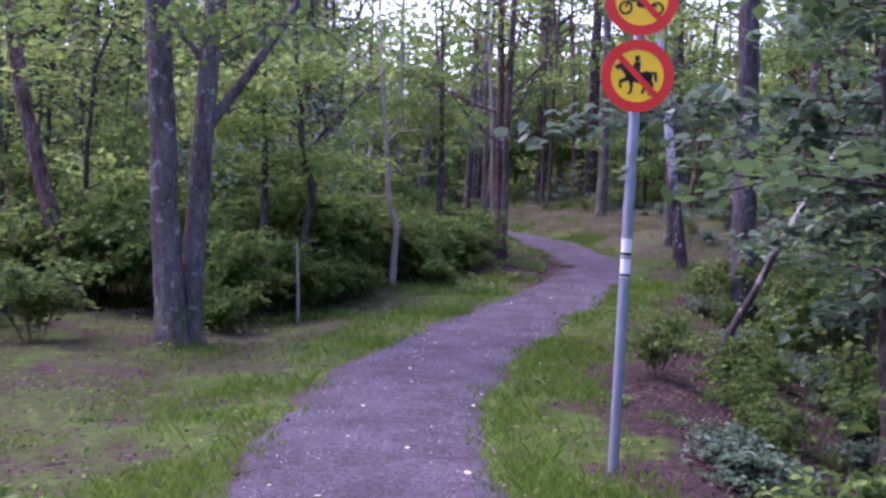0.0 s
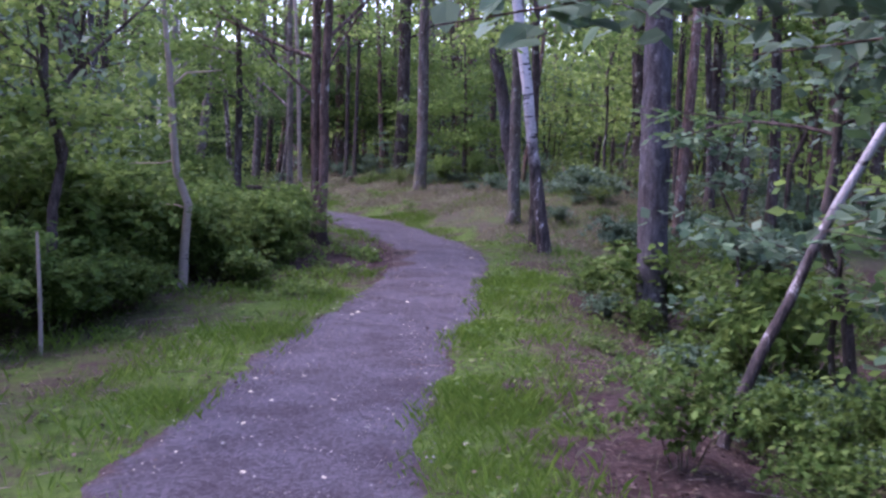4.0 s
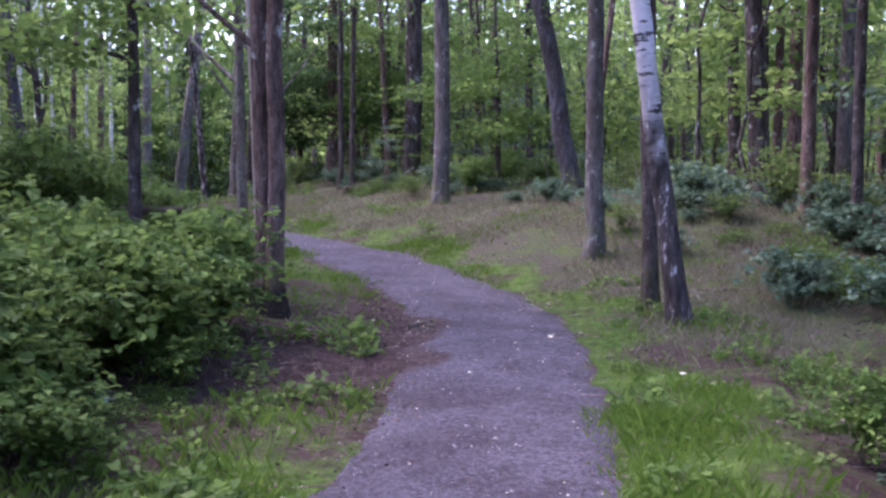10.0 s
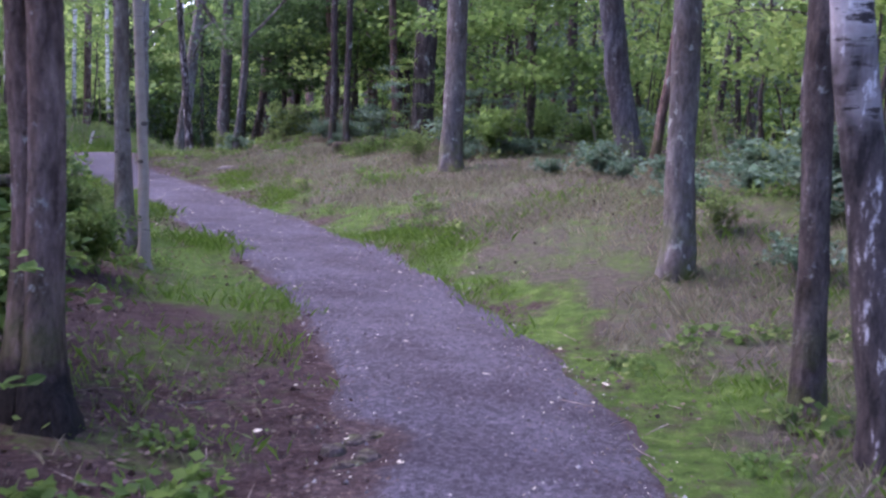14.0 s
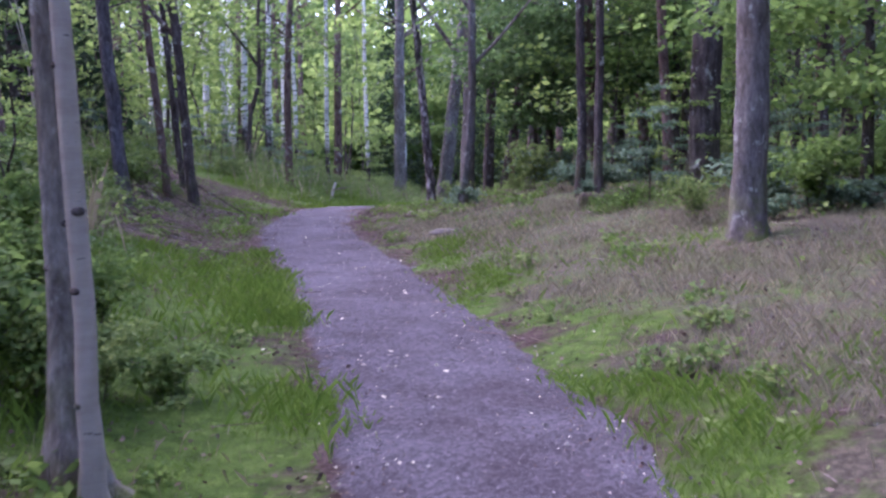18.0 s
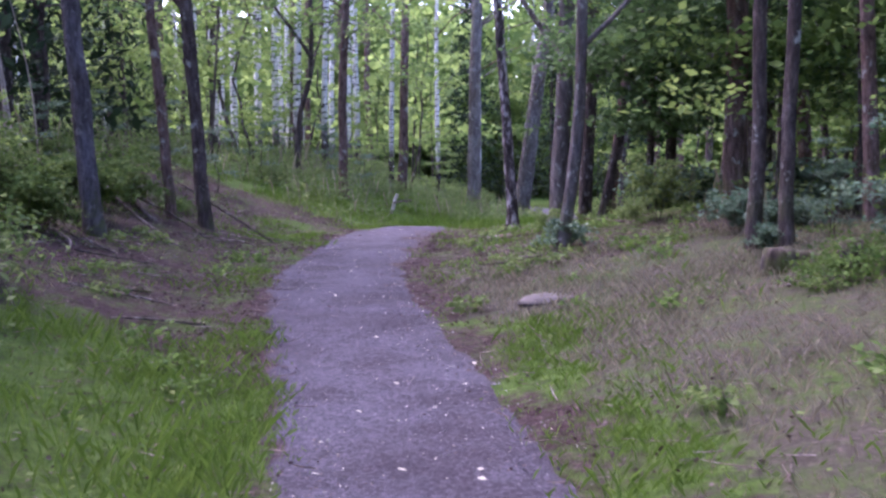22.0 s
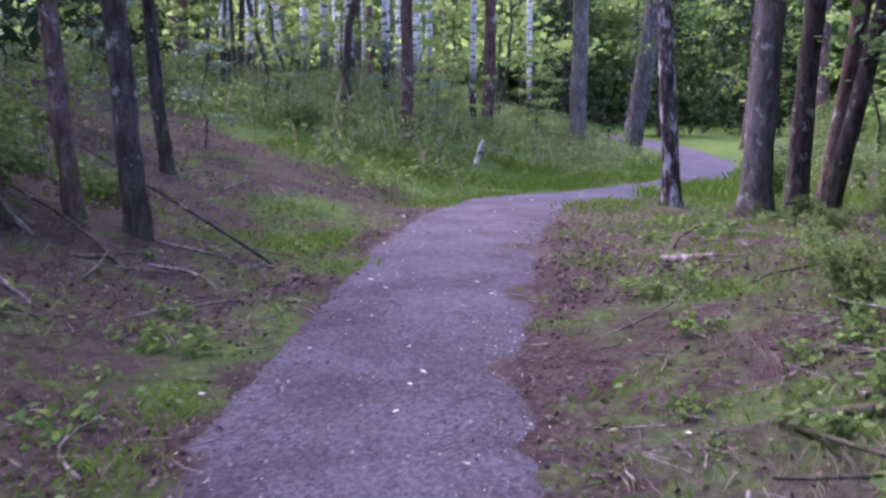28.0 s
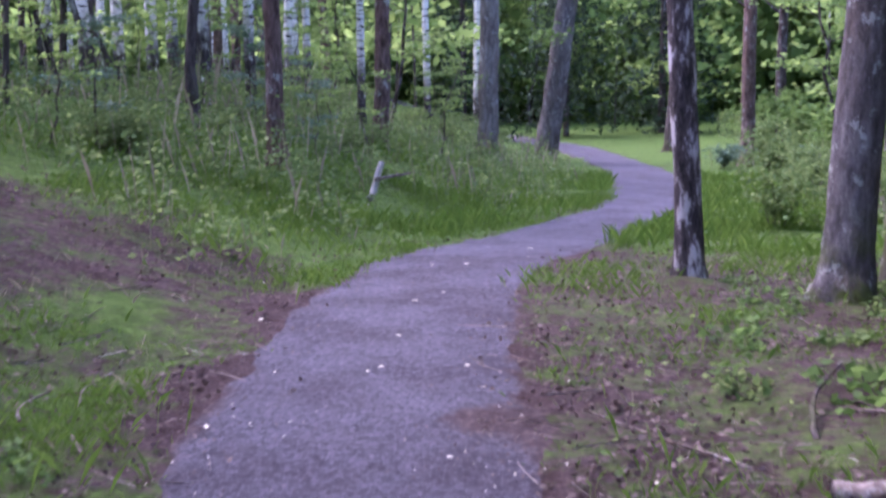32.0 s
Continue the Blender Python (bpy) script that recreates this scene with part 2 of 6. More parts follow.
def path_material():
    k = Mat("fine_gravel")
    v = k.coords()
    grain, stones, wide = k.noise(v, 120, 4, 0.8), k.node("ShaderNodeTexVoronoi", Scale=48.0), k.noise(v, 1.6, 5, 0.65)
    k.link(v, stones.inputs["Vector"])
    c = k.ramp(grain, [(0.32, (0.034, 0.03, 0.037)), (0.5, (0.082, 0.074, 0.089)), (0.7, (0.18, 0.166, 0.188))])
    c = k.mix(0.4, c, k.mix(1.0, c, k.ramp(stones.outputs["Color"], [(0.2, (0.15, 0.15, 0.15)), (0.8, (0.85, 0.85, 0.85))]), "OVERLAY"))
    c = k.mix(1.0, c, k.ramp(k.noise(v, 36, 5, 0.78), [(0.3, (0.5, 0.48, 0.5)), (0.5, (0.92, 0.9, 0.92)), (0.7, (1.5, 1.5, 1.5))]), "MULTIPLY")
    c = k.mix(k.step(wide, 0.36, 0.62), k.mix(1.0, c, (0.62, 0.56, 0.56), "MULTIPLY"), c)
    soil, fine = soil_colour(k, v)
    edge = k.math("ADD", k.attr("edge"), k.math("MULTIPLY", k.math("SUBTRACT", k.noise(v, 5, 6, 0.72), 0.5), 0.9))
    c = k.mix(k.step(edge, 0.62, 0.86), c, soil)
    k.bump(k.mix(0.5, grain, fine), 0.9, 0.015)
    return k.done(c, 0.92, 0.18)


def plain_material(name, color, rough=0.5, metal=0.0, wear=0.15, scale=30):
    k = Mat(name)
    n = k.noise(k.coords(), scale, 5)
    dull = tuple(c * (1 - wear) for c in color)
    m = k.done(k.ramp(n, [(0.3, dull), (0.7, color)]), rough, 0.4)
    k.b.inputs["Metallic"].default_value = metal
    return m


def far_material():
    k = Mat("distant_foliage")
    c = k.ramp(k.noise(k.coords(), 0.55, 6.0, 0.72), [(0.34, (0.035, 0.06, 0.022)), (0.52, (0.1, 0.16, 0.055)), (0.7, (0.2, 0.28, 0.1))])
    return k.done(c, 0.95, 0.05)


FAR_GREEN = far_material()
SOIL, GRAVEL = ground_material(), path_material()
GRIT = leaf_material("path_grit", (0.05, 0.042, 0.05), (0.13, 0.114, 0.13), (0.32, 0.29, 0.3), gloss=0.85, through_light=0.0, patch=0.5)
WOOD_CUT = plain_material("cut_wood", (0.42, 0.35, 0.3), 0.8, wear=0.4, scale=12)
STONE = plain_material("granite", (0.12, 0.1, 0.092), 0.85, wear=0.45, scale=9)
STEEL = plain_material("galvanised_steel", (0.3, 0.33, 0.39), 0.5, 0.55, 0.2, 18)
SIGN_RED = plain_material("sign_red", (0.78, 0.04, 0.025), 0.35, wear=0.08)
SIGN_YELLOW = plain_material("sign_yellow", (0.95, 0.6, 0.02), 0.35, wear=0.06)
SIGN_BLACK = plain_material("sign_black", (0.02, 0.015, 0.015), 0.4)
STICKER = plain_material("sticker_paper", (0.75, 0.75, 0.74), 0.6, wear=0.1, scale=60)

# ---- lie of the land ----
CENTRE = [(5.0, -22), (3.2, -13), (1.35, -7.2), (0.78, -5.2), (0.32, -3.2), (-0.02, -1.6), (-0.25, -0.6), (-0.6, 0.86), (-0.8, 2.24), (-0.84, 3.6),
          (-0.72, 5.5), (-0.58, 7.3), (-0.33, 9.1), (-0.2, 10.5), (-0.06, 12), (0.06, 13.8), (0.0, 15.3), (-0.22, 16.6), (-0.64, 18), (-1.15, 19.3),
          (-1.67, 20.4), (-2.35, 21.7), (-3.2, 23.4), (-4.3, 25.5), (-5.3, 27.2), (-6.0, 28.3), (-6.62, 29.4), (-7.4, 31.1), (-8.03, 32.9),
          (-8.5, 34.5), (-8.95, 35.6), (-9.3, 36.7), (-9.6, 38), (-9.75, 39), (-9.72, 40.3), (-9.5, 42), (-9.4, 43.8), (-9.2, 45.5),
          (-9.4, 48.2), (-10.05, 52.3), (-10.9, 56), (-12.5, 60.4), (-14.2, 64.8), (-18, 70), (-28, 77)]
_cx, _cy = (np.array(v, float) for v in zip(*CENTRE))
_len = np.concatenate([[0], np.cumsum(np.hypot(np.diff(_cx), np.diff(_cy)))])


def centre_at(s):
    """A smooth point of the path's middle line at the way s along it."""
    w = np.array([-1.2, -0.6, 0, 0.6, 1.2])[:, None]
    q = np.clip(np.atleast_1d(s)[None] + w, 0, _len[-1])
    return np.interp(q, _len, _cx).mean(0), np.interp(q, _len, _cy).mean(0)


_line_s = np.arange(0, _len[-1], 0.25)
_line = np.stack(centre_at(_line_s), 1)


def path_gap(x, y):
    """Distance to the path's middle line, and the side: positive to the right of the walk."""
    x, y = np.atleast_1d(np.asarray(x, float)), np.atleast_1d(np.asarray(y, float))
    gap, side = np.empty(len(x)), np.empty(len(x))
    tang = np.gradient(_line, axis=0)
    for a in range(0, len(x), 20000):
        d = np.hypot(x[a:a + 20000, None] - _line[None, :, 0], y[a:a + 20000, None] - _line[None, :, 1])
        i = d.argmin(1)
        gap[a:a + 20000] = d[np.arange(len(i)), i]
        off = np.stack([x[a:a + 20000], y[a:a + 20000]], 1) - _line[i]
        side[a:a + 20000] = np.sign(off[:, 0] * tang[i, 1] - off[:, 1] * tang[i, 0])
    return gap, side


def width_at(y):
    return np.interp(y, [-10, 8, 14, 20, 40, 60], [1.5, 1.45, 1.3, 1.32, 1.36, 1.3])


def height(x, y):
    """The ground's height."""
    x, y = np.asarray(x, float), np.asarray(y, float)
    c = np.clip
    base = np.interp(y, [-12, -6, -2, 2, 8, 12, 14, 18, 20, 25, 30, 35, 39, 42, 46, 52, 58, 64, 90],
                     [0.25, 0.15, 0.05, -0.04, -0.03, 0, 0.06, 0.14, 0.25, 0.3, 0.44, 0.44, 0.33, 0.1, -0.12, -0.4, -0.65, -0.8, -1])
    d = x - np.interp(y, [-10, 0, 8, 14, 18, 24, 30, 34, 38, 46, 60, 80], [2, 0, -0.3, -0.1, -1, -4, -7, -8.3, -8.6, -9, -12, -20])
    right = -0.36 * c(d - 1.5, 0, 3) * c((14 - y) / 4, 0, 1) + 0.18 * c(d - 1.2, 0, 3.2) * c((y - 15) / 4, 0, 1) * c((40 - y) / 6, 0, 1)
    bank = np.interp(y, [24, 32, 40], [1.2, 1.6, 2.2])
    left = 0.29 * c(-d - bank, 0, 5) * c((y - 16) / 6, 0, 1) - 0.1 * c(-d - 1.2, 0, 2.2) * c((10 - y) / 2, 0, 1)
    left = left + 0.15 * c(-d - 0.9, 0, 1.4) * c((y - 10) / 3, 0, 1) * c((22 - y) / 3, 0, 1)
    return base + right + left


def h1(x, y):
    return float(height(x, y))


# ---- mesh helpers ----
rng = np.random.default_rng(7)


def mesh_np(name, verts, faces, material, smooth=False):
    """A mesh from arrays of vertices and of faces with one number of corners."""
    me = bpy.data.meshes.new(name)
    verts, faces = np.asarray(verts, np.float32), np.asarray(faces, np.int32)
    n, k = faces.shape
    me.vertices.add(len(verts))
    me.vertices.foreach_set("co", verts.ravel())
    me.loops.add(n * k)
    me.loops.foreach_set("vertex_index", faces.ravel())
    me.polygons.add(n)
    me.polygons.foreach_set("loop_start", np.arange(0, n * k, k, dtype=np.int32))
    me.polygons.foreach_set("use_smooth", np.full(n, smooth))
    me.update(calc_edges=True)
    me.materials.append(material)
    return me


def child(name, me, parent, label="", m=None):
    ob = new(name, me)
    ob.parent = parent
    if m is not None:
        ob.matrix_basis = m
    return tagged(ob, label)


def part(name, bm, material, parent, label=""):
    me = bpy.data.meshes.new(name)
    bm.to_mesh(me)
    bm.free()
    me.materials.append(material)
    return child(name, me, parent, label)


def tube(points, radii, sides=9, rough=0.0, seed=0, flare=0.0):
    """Vertices and faces of a tapered, slightly uneven limb along points."""
    p, r = np.asarray(points, float), np.asarray(radii, float)
    g = np.random.default_rng(seed)
    t = np.gradient(p, axis=0)
    t /= np.linalg.norm(t, axis=1)[:, None] + 1e-9
    ref = np.where(np.abs(t[:, 2:3]) > 0.9, [[1.0, 0, 0]], [[0, 0, 1.0]])
    u = np.cross(ref, t)
    u /= np.linalg.norm(u, axis=1)[:, None] + 1e-9
    w = np.cross(t, u)
    a = np.linspace(0, 2 * np.pi, sides, endpoint=False)
    wob = 1 + rough * (0.6 * np.sin(2 * a + g.uniform(0, 6))[None] + 0.4 * np.sin(3 * a + g.uniform(0, 6))[None] + g.normal(0, 0.35, (len(p), sides)))
    if flare:
        along = np.linalg.norm(p - p[0], axis=1)[:, None]
        wob = wob + flare * np.exp(-along / 0.22) * (0.55 + 0.6 * np.maximum(0, np.sin(a * 4 + g.uniform(0, 6)))[None])
    ring = (np.cos(a)[None, :, None] * u[:, None] + np.sin(a)[None, :, None] * w[:, None]) * (r[:, None] * wob)[..., None]
    v = (p[:, None] + ring).reshape(-1, 3)
    i, j = np.meshgrid(np.arange(len(p) - 1), np.arange(sides), indexing="ij")
    k = (j + 1) % sides
    f = np.stack([i * sides + j, i * sides + k, (i + 1) * sides + k, (i + 1) * sides + j], -1).reshape(-1, 4)
    return v, f


def join(pieces):
    vs, fs, n = [], [], 0
    for v, f in pieces:
        vs.append(v)
        fs.append(f + n)
        n += len(v)
    return np.concatenate(vs), np.concatenate(fs)


def leaves(at, size, g, slender=0.55, flat=0.5, spread=0.35):
    """One folded four-cornered leaf at each place."""
    n = len(at)
    d = g.normal(size=(n, 3))
    d[:, 2] *= 1 - flat
    d[:, 2] -= 0.15
    d /= np.linalg.norm(d, axis=1)[:, None]
    up = np.tile([0, 0, 1.0], (n, 1)) + g.normal(0, spread, (n, 3))
    s = np.cross(d, up)
    s /= np.linalg.norm(s, axis=1)[:, None] + 1e-9
    nrm = np.cross(s, d)
    L = (size * g.uniform(0.6, 1.35, n))[:, None]
    mid = at + d * L * 0.45 - nrm * L * 0.08
    v = np.stack([at, mid + s * L * slender * 0.5 + nrm * L * 0.1, at + d * L, mid - s * L * slender * 0.5 + nrm * L * 0.1], 1).reshape(-1, 3)
    q = np.arange(n)[:, None] * 4
    return v, np.concatenate([q + [0, 1, 2], q + [0, 2, 3]])


def broad_leaves(at, size, g, slender=0.7, flat=0.6, spread=0.35):
    """One rounded, folded six-cornered leaf at each place."""
    n = len(at)
    d = g.normal(size=(n, 3))
    d[:, 2] *= 1 - flat
    d[:, 2] -= 0.2
    d /= np.linalg.norm(d, axis=1)[:, None]
    s = np.cross(d, np.tile([0, 0, 1.0], (n, 1)) + g.normal(0, spread, (n, 3)))
    s /= np.linalg.norm(s, axis=1)[:, None] + 1e-9
    nrm = np.cross(s, d)
    L = (size * g.uniform(0.6, 1.3, n))[:, None]
    w = L * slender * 0.5
    low, high = at + d * L * 0.3 + nrm * L * 0.07, at + d * L * 0.72 + nrm * L * 0.04
    v = np.stack([at, low + s * w, high + s * w * 0.8, at + d * L - nrm * L * 0.1, high - s * w * 0.8, low - s * w], 1).reshape(-1, 3)
    q = np.arange(n)[:, None] * 6
    return v, np.concatenate([q + [0, 1, 2], q + [0, 2, 3], q + [0, 3, 4], q + [0, 4, 5]])


def blades(at, tall, g, wide=0.012, lean=0.35):
    """Bent grass blades, two triangles each."""
    n = len(at)
    az = g.uniform(0, 2 * np.pi, n)
    s = np.stack([np.cos(az), np.sin(az), 0 * az], 1)
    b = np.stack([-np.sin(az), np.cos(az), 0 * az], 1)
    h = (tall * g.uniform(0.5, 1.3, n))[:, None]
    w = wide * g.uniform(0.7, 1.4, n)[:, None]
    bend = g.uniform(0.1, 1, n)[:, None] * lean
    up = np.array([[0, 0, 1.0]])
    v = np.stack([at - s * w, at + s * w, at + up * h * 0.6 + b * h * bend * 0.4 + s * w * 0.4, at + up * h + b * h * bend * 1.2], 1).reshape(-1, 3)
    q = np.arange(n)[:, None] * 4
    return v, np.concatenate([q + [0, 1, 2], q + [0, 2, 3]])


# ---- ground and path ----
def ease(v, lo, hi):
    q = np.clip((v - lo) / (hi - lo), 0, 1)
    return q * q * (3 - 2 * q)


def cover(x, y, e, side):
    """How far the floor is green, and how far it is strewn with old straw: e is the distance from the path's edge."""
    left, right = side < 0, side > 0
    wide_of = e
    e = e + 0.2 * np.sin(2.1 * x + 1.3 * np.sin(1.7 * y)) + 0.17 * np.sin(3.7 * y + 1.9 * x) + 0.13 * np.sin(7.3 * x - 5.1 * y) + 0.1 * np.sin(11.7 * y + 9.1 * x)
    y = y + 0.35 * np.sin(1.9 * x + 0.7 * y) + 0.2 * np.sin(4.3 * x - 2.9 * y)
    moss = np.full(len(x), 0.36)
    verge = 1 - ease(e, 0.45, 1.1)
    early = 1 - ease(y, 12.5, 14.0)
    moss = np.maximum(moss, early * np.where(right, 0.3 + 0.75 * verge, 0.55 + 0.45 * verge))
    moss = np.where(left, moss - 0.42 * ease(y, 10.0, 11.2) * (1 - ease(y, 14.0, 15.2)) * (0.6 + 0.4 * (e < 1.2)), moss)
    moss = np.maximum(moss, np.where(right, ease(y, 11, 13) * (1 - ease(y, 27, 30)) * np.maximum(1 - ease(e, 0.3, 0.8), 0.42), 0))
    moss = np.maximum(moss, np.where(left, (0.25 * ease(y, 14.2, 15.2) + 0.75 * ease(y, 16.6, 18.4)) * (1 - ease(y, 25.6, 27)) * (1 - ease(e, 1.5, 2.6)), 0))
    moss = np.where(left & (y > 26.5) & (y < 38.2), 0.33 + 0.22 * (1 - ease(e, 0.3, 0.7)), moss)
    moss = np.where(right & (y > 28.5) & (y < 40), np.maximum(moss, 0.42), moss)
    moss = np.maximum(moss, np.where(left, ease(y, 37.4, 38.8), 0))
    moss = np.maximum(moss, ease(y, 39.5, 42))
    for mx, my, r in ((-5.2, 30.9, 0.4), (-8.0, 30.6, 0.35), (-10.0, 34.6, 0.5), (-10.7, 35.8, 0.5), (-9.9, 33.6, 0.4), (1.0, 14.4, 0.4), (-0.4, 17.2, 0.5), (-8.6, 32.4, 0.4), (-6.2, 33.2, 0.4), (-5.0, 33.8, 0.5)):
        moss = moss + 0.6 * np.exp(-((x - mx) ** 2 + (y - my) ** 2) / r ** 2)
    for mx, my, r in ((-3.1, 18.2, 0.75), (-2.7, 17.4, 0.5), (-3.2, 16.4, 0.7), (-1.9, 12.9, 0.7)):
        moss = moss - 0.9 * np.exp(-((x - mx) ** 2 + (y - my) ** 2) / r ** 2)
    moss = np.where(right & (y < 5), moss - 0.5 * ease(e, 0.75, 1.3), moss)
    moss = moss + (0.36 - moss) * ease(wide_of, 5, 9) * (1 - ease(y, 37, 41))
    rim = (1 - ease(e, 0.0, 0.22)) * np.where(y > 13, 0.55, 0.25)
    moss = moss - rim * np.where(y < 38, 1, 0.4)
    straw = np.where(right, ease(y, 12.8, 15) * (1 - ease(y, 28.5, 33)) * ease(e, 0.3, 0.8) * (1 - ease(e, 5.5, 8)), 0) * 0.85
    straw = np.maximum(straw, np.where(left, ease(y, 23, 25) * (1 - ease(y, 33, 36)) * ease(e, 1.6, 3.0) * 0.45, 0))
    return np.clip(moss, 0, 1), straw


def attribute(me, name, values):
    a = me.attributes.new(name, "FLOAT", "POINT")
    a.data.foreach_set("value", np.asarray(values, np.float32))


def ground():
    xs = np.concatenate([[-900, -300, -120, -60], np.arange(-40, -12, 1.0), np.arange(-12, 5, 0.19), np.arange(5, 30, 1.0), [40, 60, 120, 300, 900]])
    ys = np.concatenate([[-900, -300, -100, -45], np.arange(-30, -10, 1.0), np.arange(-10, 50, 0.19), np.arange(50, 90, 1.0), [110, 150, 300, 900]])
    X, Y = np.meshgrid(xs, ys)
    x, y = X.ravel(), Y.ravel()
    gap, side = path_gap(x, y)
    z = height(x, y)
    rough = np.array([noise.fractal((a * 0.7, b * 0.7, 0.0), 1.0, 2.0, 4) for a, b in zip(x, y)])
    grain = rng.normal(0, 0.004, len(x))
    off = np.clip((gap - 0.4) / 0.8, 0, 1)
    z = z + (rough * 0.06 + grain + 0.03) * off - 0.05 * (1 - np.clip((gap - 0.25) / 0.3, 0, 1))
    i, j = np.meshgrid(np.arange(len(ys) - 1), np.arange(len(xs) - 1), indexing="ij")
    a = i * len(xs) + j
    f = np.stack([a, a + 1, a + 1 + len(xs), a + len(xs)], -1).reshape(-1, 4)
    me = mesh_np("ground", np.stack([x, y, z], 1), f, SOIL, True)
    moss, straw = cover(x, y, gap - width_at(y) / 2, side)
    attribute(me, "moss", moss)
    attribute(me, "straw", straw)
    tagged(new("ground", me), "dark woodland soil with moss and leaf litter", "ground", kind="structure")


def gravel_path():
    s = np.arange(0.5, _len[-1] - 0.5, 0.08)
    cx, cy = centre_at(s)
    t = np.stack([np.gradient(cx), np.gradient(cy)], 1)
    t /= np.linalg.norm(t, axis=1)[:, None]
    nx, ny = t[:, 1], -t[:, 0]
    cols = np.linspace(-1, 1, 27)
    half = width_at(cy) / 2
    le = np.array([noise.fractal((q * 0.8, 0, 3), 1.0, 2.0, 5) * 0.1 + noise.fractal((q * 3, 0, 3), 1.0, 2.0, 4) * 0.065 for q in s])
    ri = np.array([noise.fractal((q * 0.8, 9, 5), 1.0, 2.0, 5) * 0.1 + noise.fractal((q * 3, 9, 5), 1.0, 2.0, 4) * 0.065 for q in s])
    V, E = [], []
    for c in cols:
        o = c * (half + (ri if c > 0 else le) * abs(c)) * 1.25
        x, y = cx + nx * o, cy + ny * o
        z = height(cx, cy) * 0.4 + height(x, y) * 0.6 + 0.035 - 0.03 * abs(c) ** 3 - 0.04 * abs(c) ** 8
        z = z + np.array([noise.fractal((a * 2.5, b * 2.5, 1.0), 1.0, 2.0, 4) for a, b in zip(x, y)]) * 0.011
        V.append(np.stack([x, y, z], 1))
        dirt = abs(c) ** 2.4 * 1.2 + 0 * x
        for dx, dy, r in ((-0.5, 14.95, 0.36), (-0.66, 14.3, 0.36), (-0.45, 13.4, 0.3), (-5.9, 26.3, 0.22), (-7.5, 33.4, 0.26), (-6.9, 31.6, 0.2), (-8.3, 35.2, 0.26)):
            dirt = dirt + 0.75 * np.exp(-((x - dx) ** 2 + (y - dy) ** 2) / r ** 2)
        E.append(dirt)
    V, E = np.stack(V, 1), np.stack(E, 1)
    n, k = V.shape[:2]
    i, j = np.meshgrid(np.arange(n - 1), np.arange(k - 1), indexing="ij")
    a = i * k + j
    f = np.stack([a, a + 1, a + 1 + k, a + k], -1).reshape(-1, 4)
    me = mesh_np("path", V.reshape(-1, 3), f, GRAVEL, True)
    attribute(me, "edge", E.ravel())
    tagged(new("path", me), "winding footpath of fine grey-violet gravel", "footpath", kind="structure")


ground()
gravel_path()


# ---- leaf masses, each built once and shared ----
def clumps(g, count, per, rx, rz, zc, flat, hollow=0.45):
    """Places of leaves in flattened clumps spread through an uneven ellipsoid."""
    u = g.normal(size=(count, 3))
    u /= np.linalg.norm(u, axis=1)[:, None]
    rad = g.uniform(hollow, 1.0, count)[:, None] ** 0.7
    c = u * rad * [rx, rx, rz] * (0.75 + 0.5 * g.random((count, 1))) + [0, 0, zc]
    p = np.repeat(c, per, 0)
    p = p + g.normal(size=p.shape) * [0.16 * rx, 0.16 * rx, 0.16 * rx * flat]
    return p, c


def crown_mesh(name, seed, material, rx=2.6, rz=4.2, zc=9.0, count=95, per=26, leaf=0.30):
    g = np.random.default_rng(seed)
    p, c = clumps(g, count, per, rx, rz, zc, 0.45)
    v, f = leaves(p, leaf, g, 0.7, 0.35, 0.9)
    return mesh_np(name, v, f, material)


def branch_mesh(seed, material):
    g = np.random.default_rng(seed)
    end = np.array([g.uniform(1.1, 2.3), 0, g.uniform(0.2, 1.5)])
    midp = end * 0.5 + g.normal(0, 0.14, 3)
    v, f = tube([(0, 0, 0), midp * 0.5, midp, end * 0.78 + g.normal(0, 0.1, 3), end], [0.045, 0.036, 0.027, 0.016, 0.006], 5, 0.12, seed)
    return mesh_np("branch", v, f, material, True)


CROWNS = [crown_mesh("crown", 11, LEAF_GREEN, count=40, per=11, leaf=0.21), crown_mesh("crown", 12, LEAF_BRIGHT, 2.9, 3.6, 9.4, 40, 11, 0.21), crown_mesh("crown", 13, LEAF_GREEN, 2.3, 4.4, 10.0, 40, 11, 0.21)]
CROWNS.append(crown_mesh("crown", 14, LEAF_BRIGHT, 2.0, 3.0, 11.0, 22, 10, 0.2))
BRANCHES = [branch_mesh(21 + n, BARK[b]) for n, b in enumerate(("brown", "dark", "brown", "dark"))]


def sapling_crown(name, seed, material, rx=1.5, tall=4.2, tiers=26, per=23, leaf=0.155):
    """Layered, nearly level sprays of leaves, as on a young beech or hazel."""
    g = np.random.default_rng(seed)
    pts = []
    for n in range(tiers):
        a, h = g.uniform(0, 6.28), g.uniform(0.15, 1.0) ** 0.8 * tall
        r = rx * (1.05 - 0.55 * h / tall) * g.uniform(0.3, 1.05)
        c = np.array([np.cos(a) * r, np.sin(a) * r, h])
        pts.append(c + g.normal(size=(per, 3)) * [0.34 * rx * 0.75, 0.34 * rx * 0.75, 0.09])
    v, f = leaves(np.concatenate(pts), leaf, g, 0.62, 0.5, 0.75)
    return mesh_np(name, v, f, material)


SAPLINGS = [sapling_crown("foliage", 31, LEAF_GREEN, 1.6, 4.5), sapling_crown("foliage", 32, LEAF_BRIGHT, 1.8, 5.0),
            sapling_crown("foliage", 33, LEAF_COOL, 1.5, 3.6), sapling_crown("foliage", 34, LEAF_BRIGHT, 1.4, 3.8)]


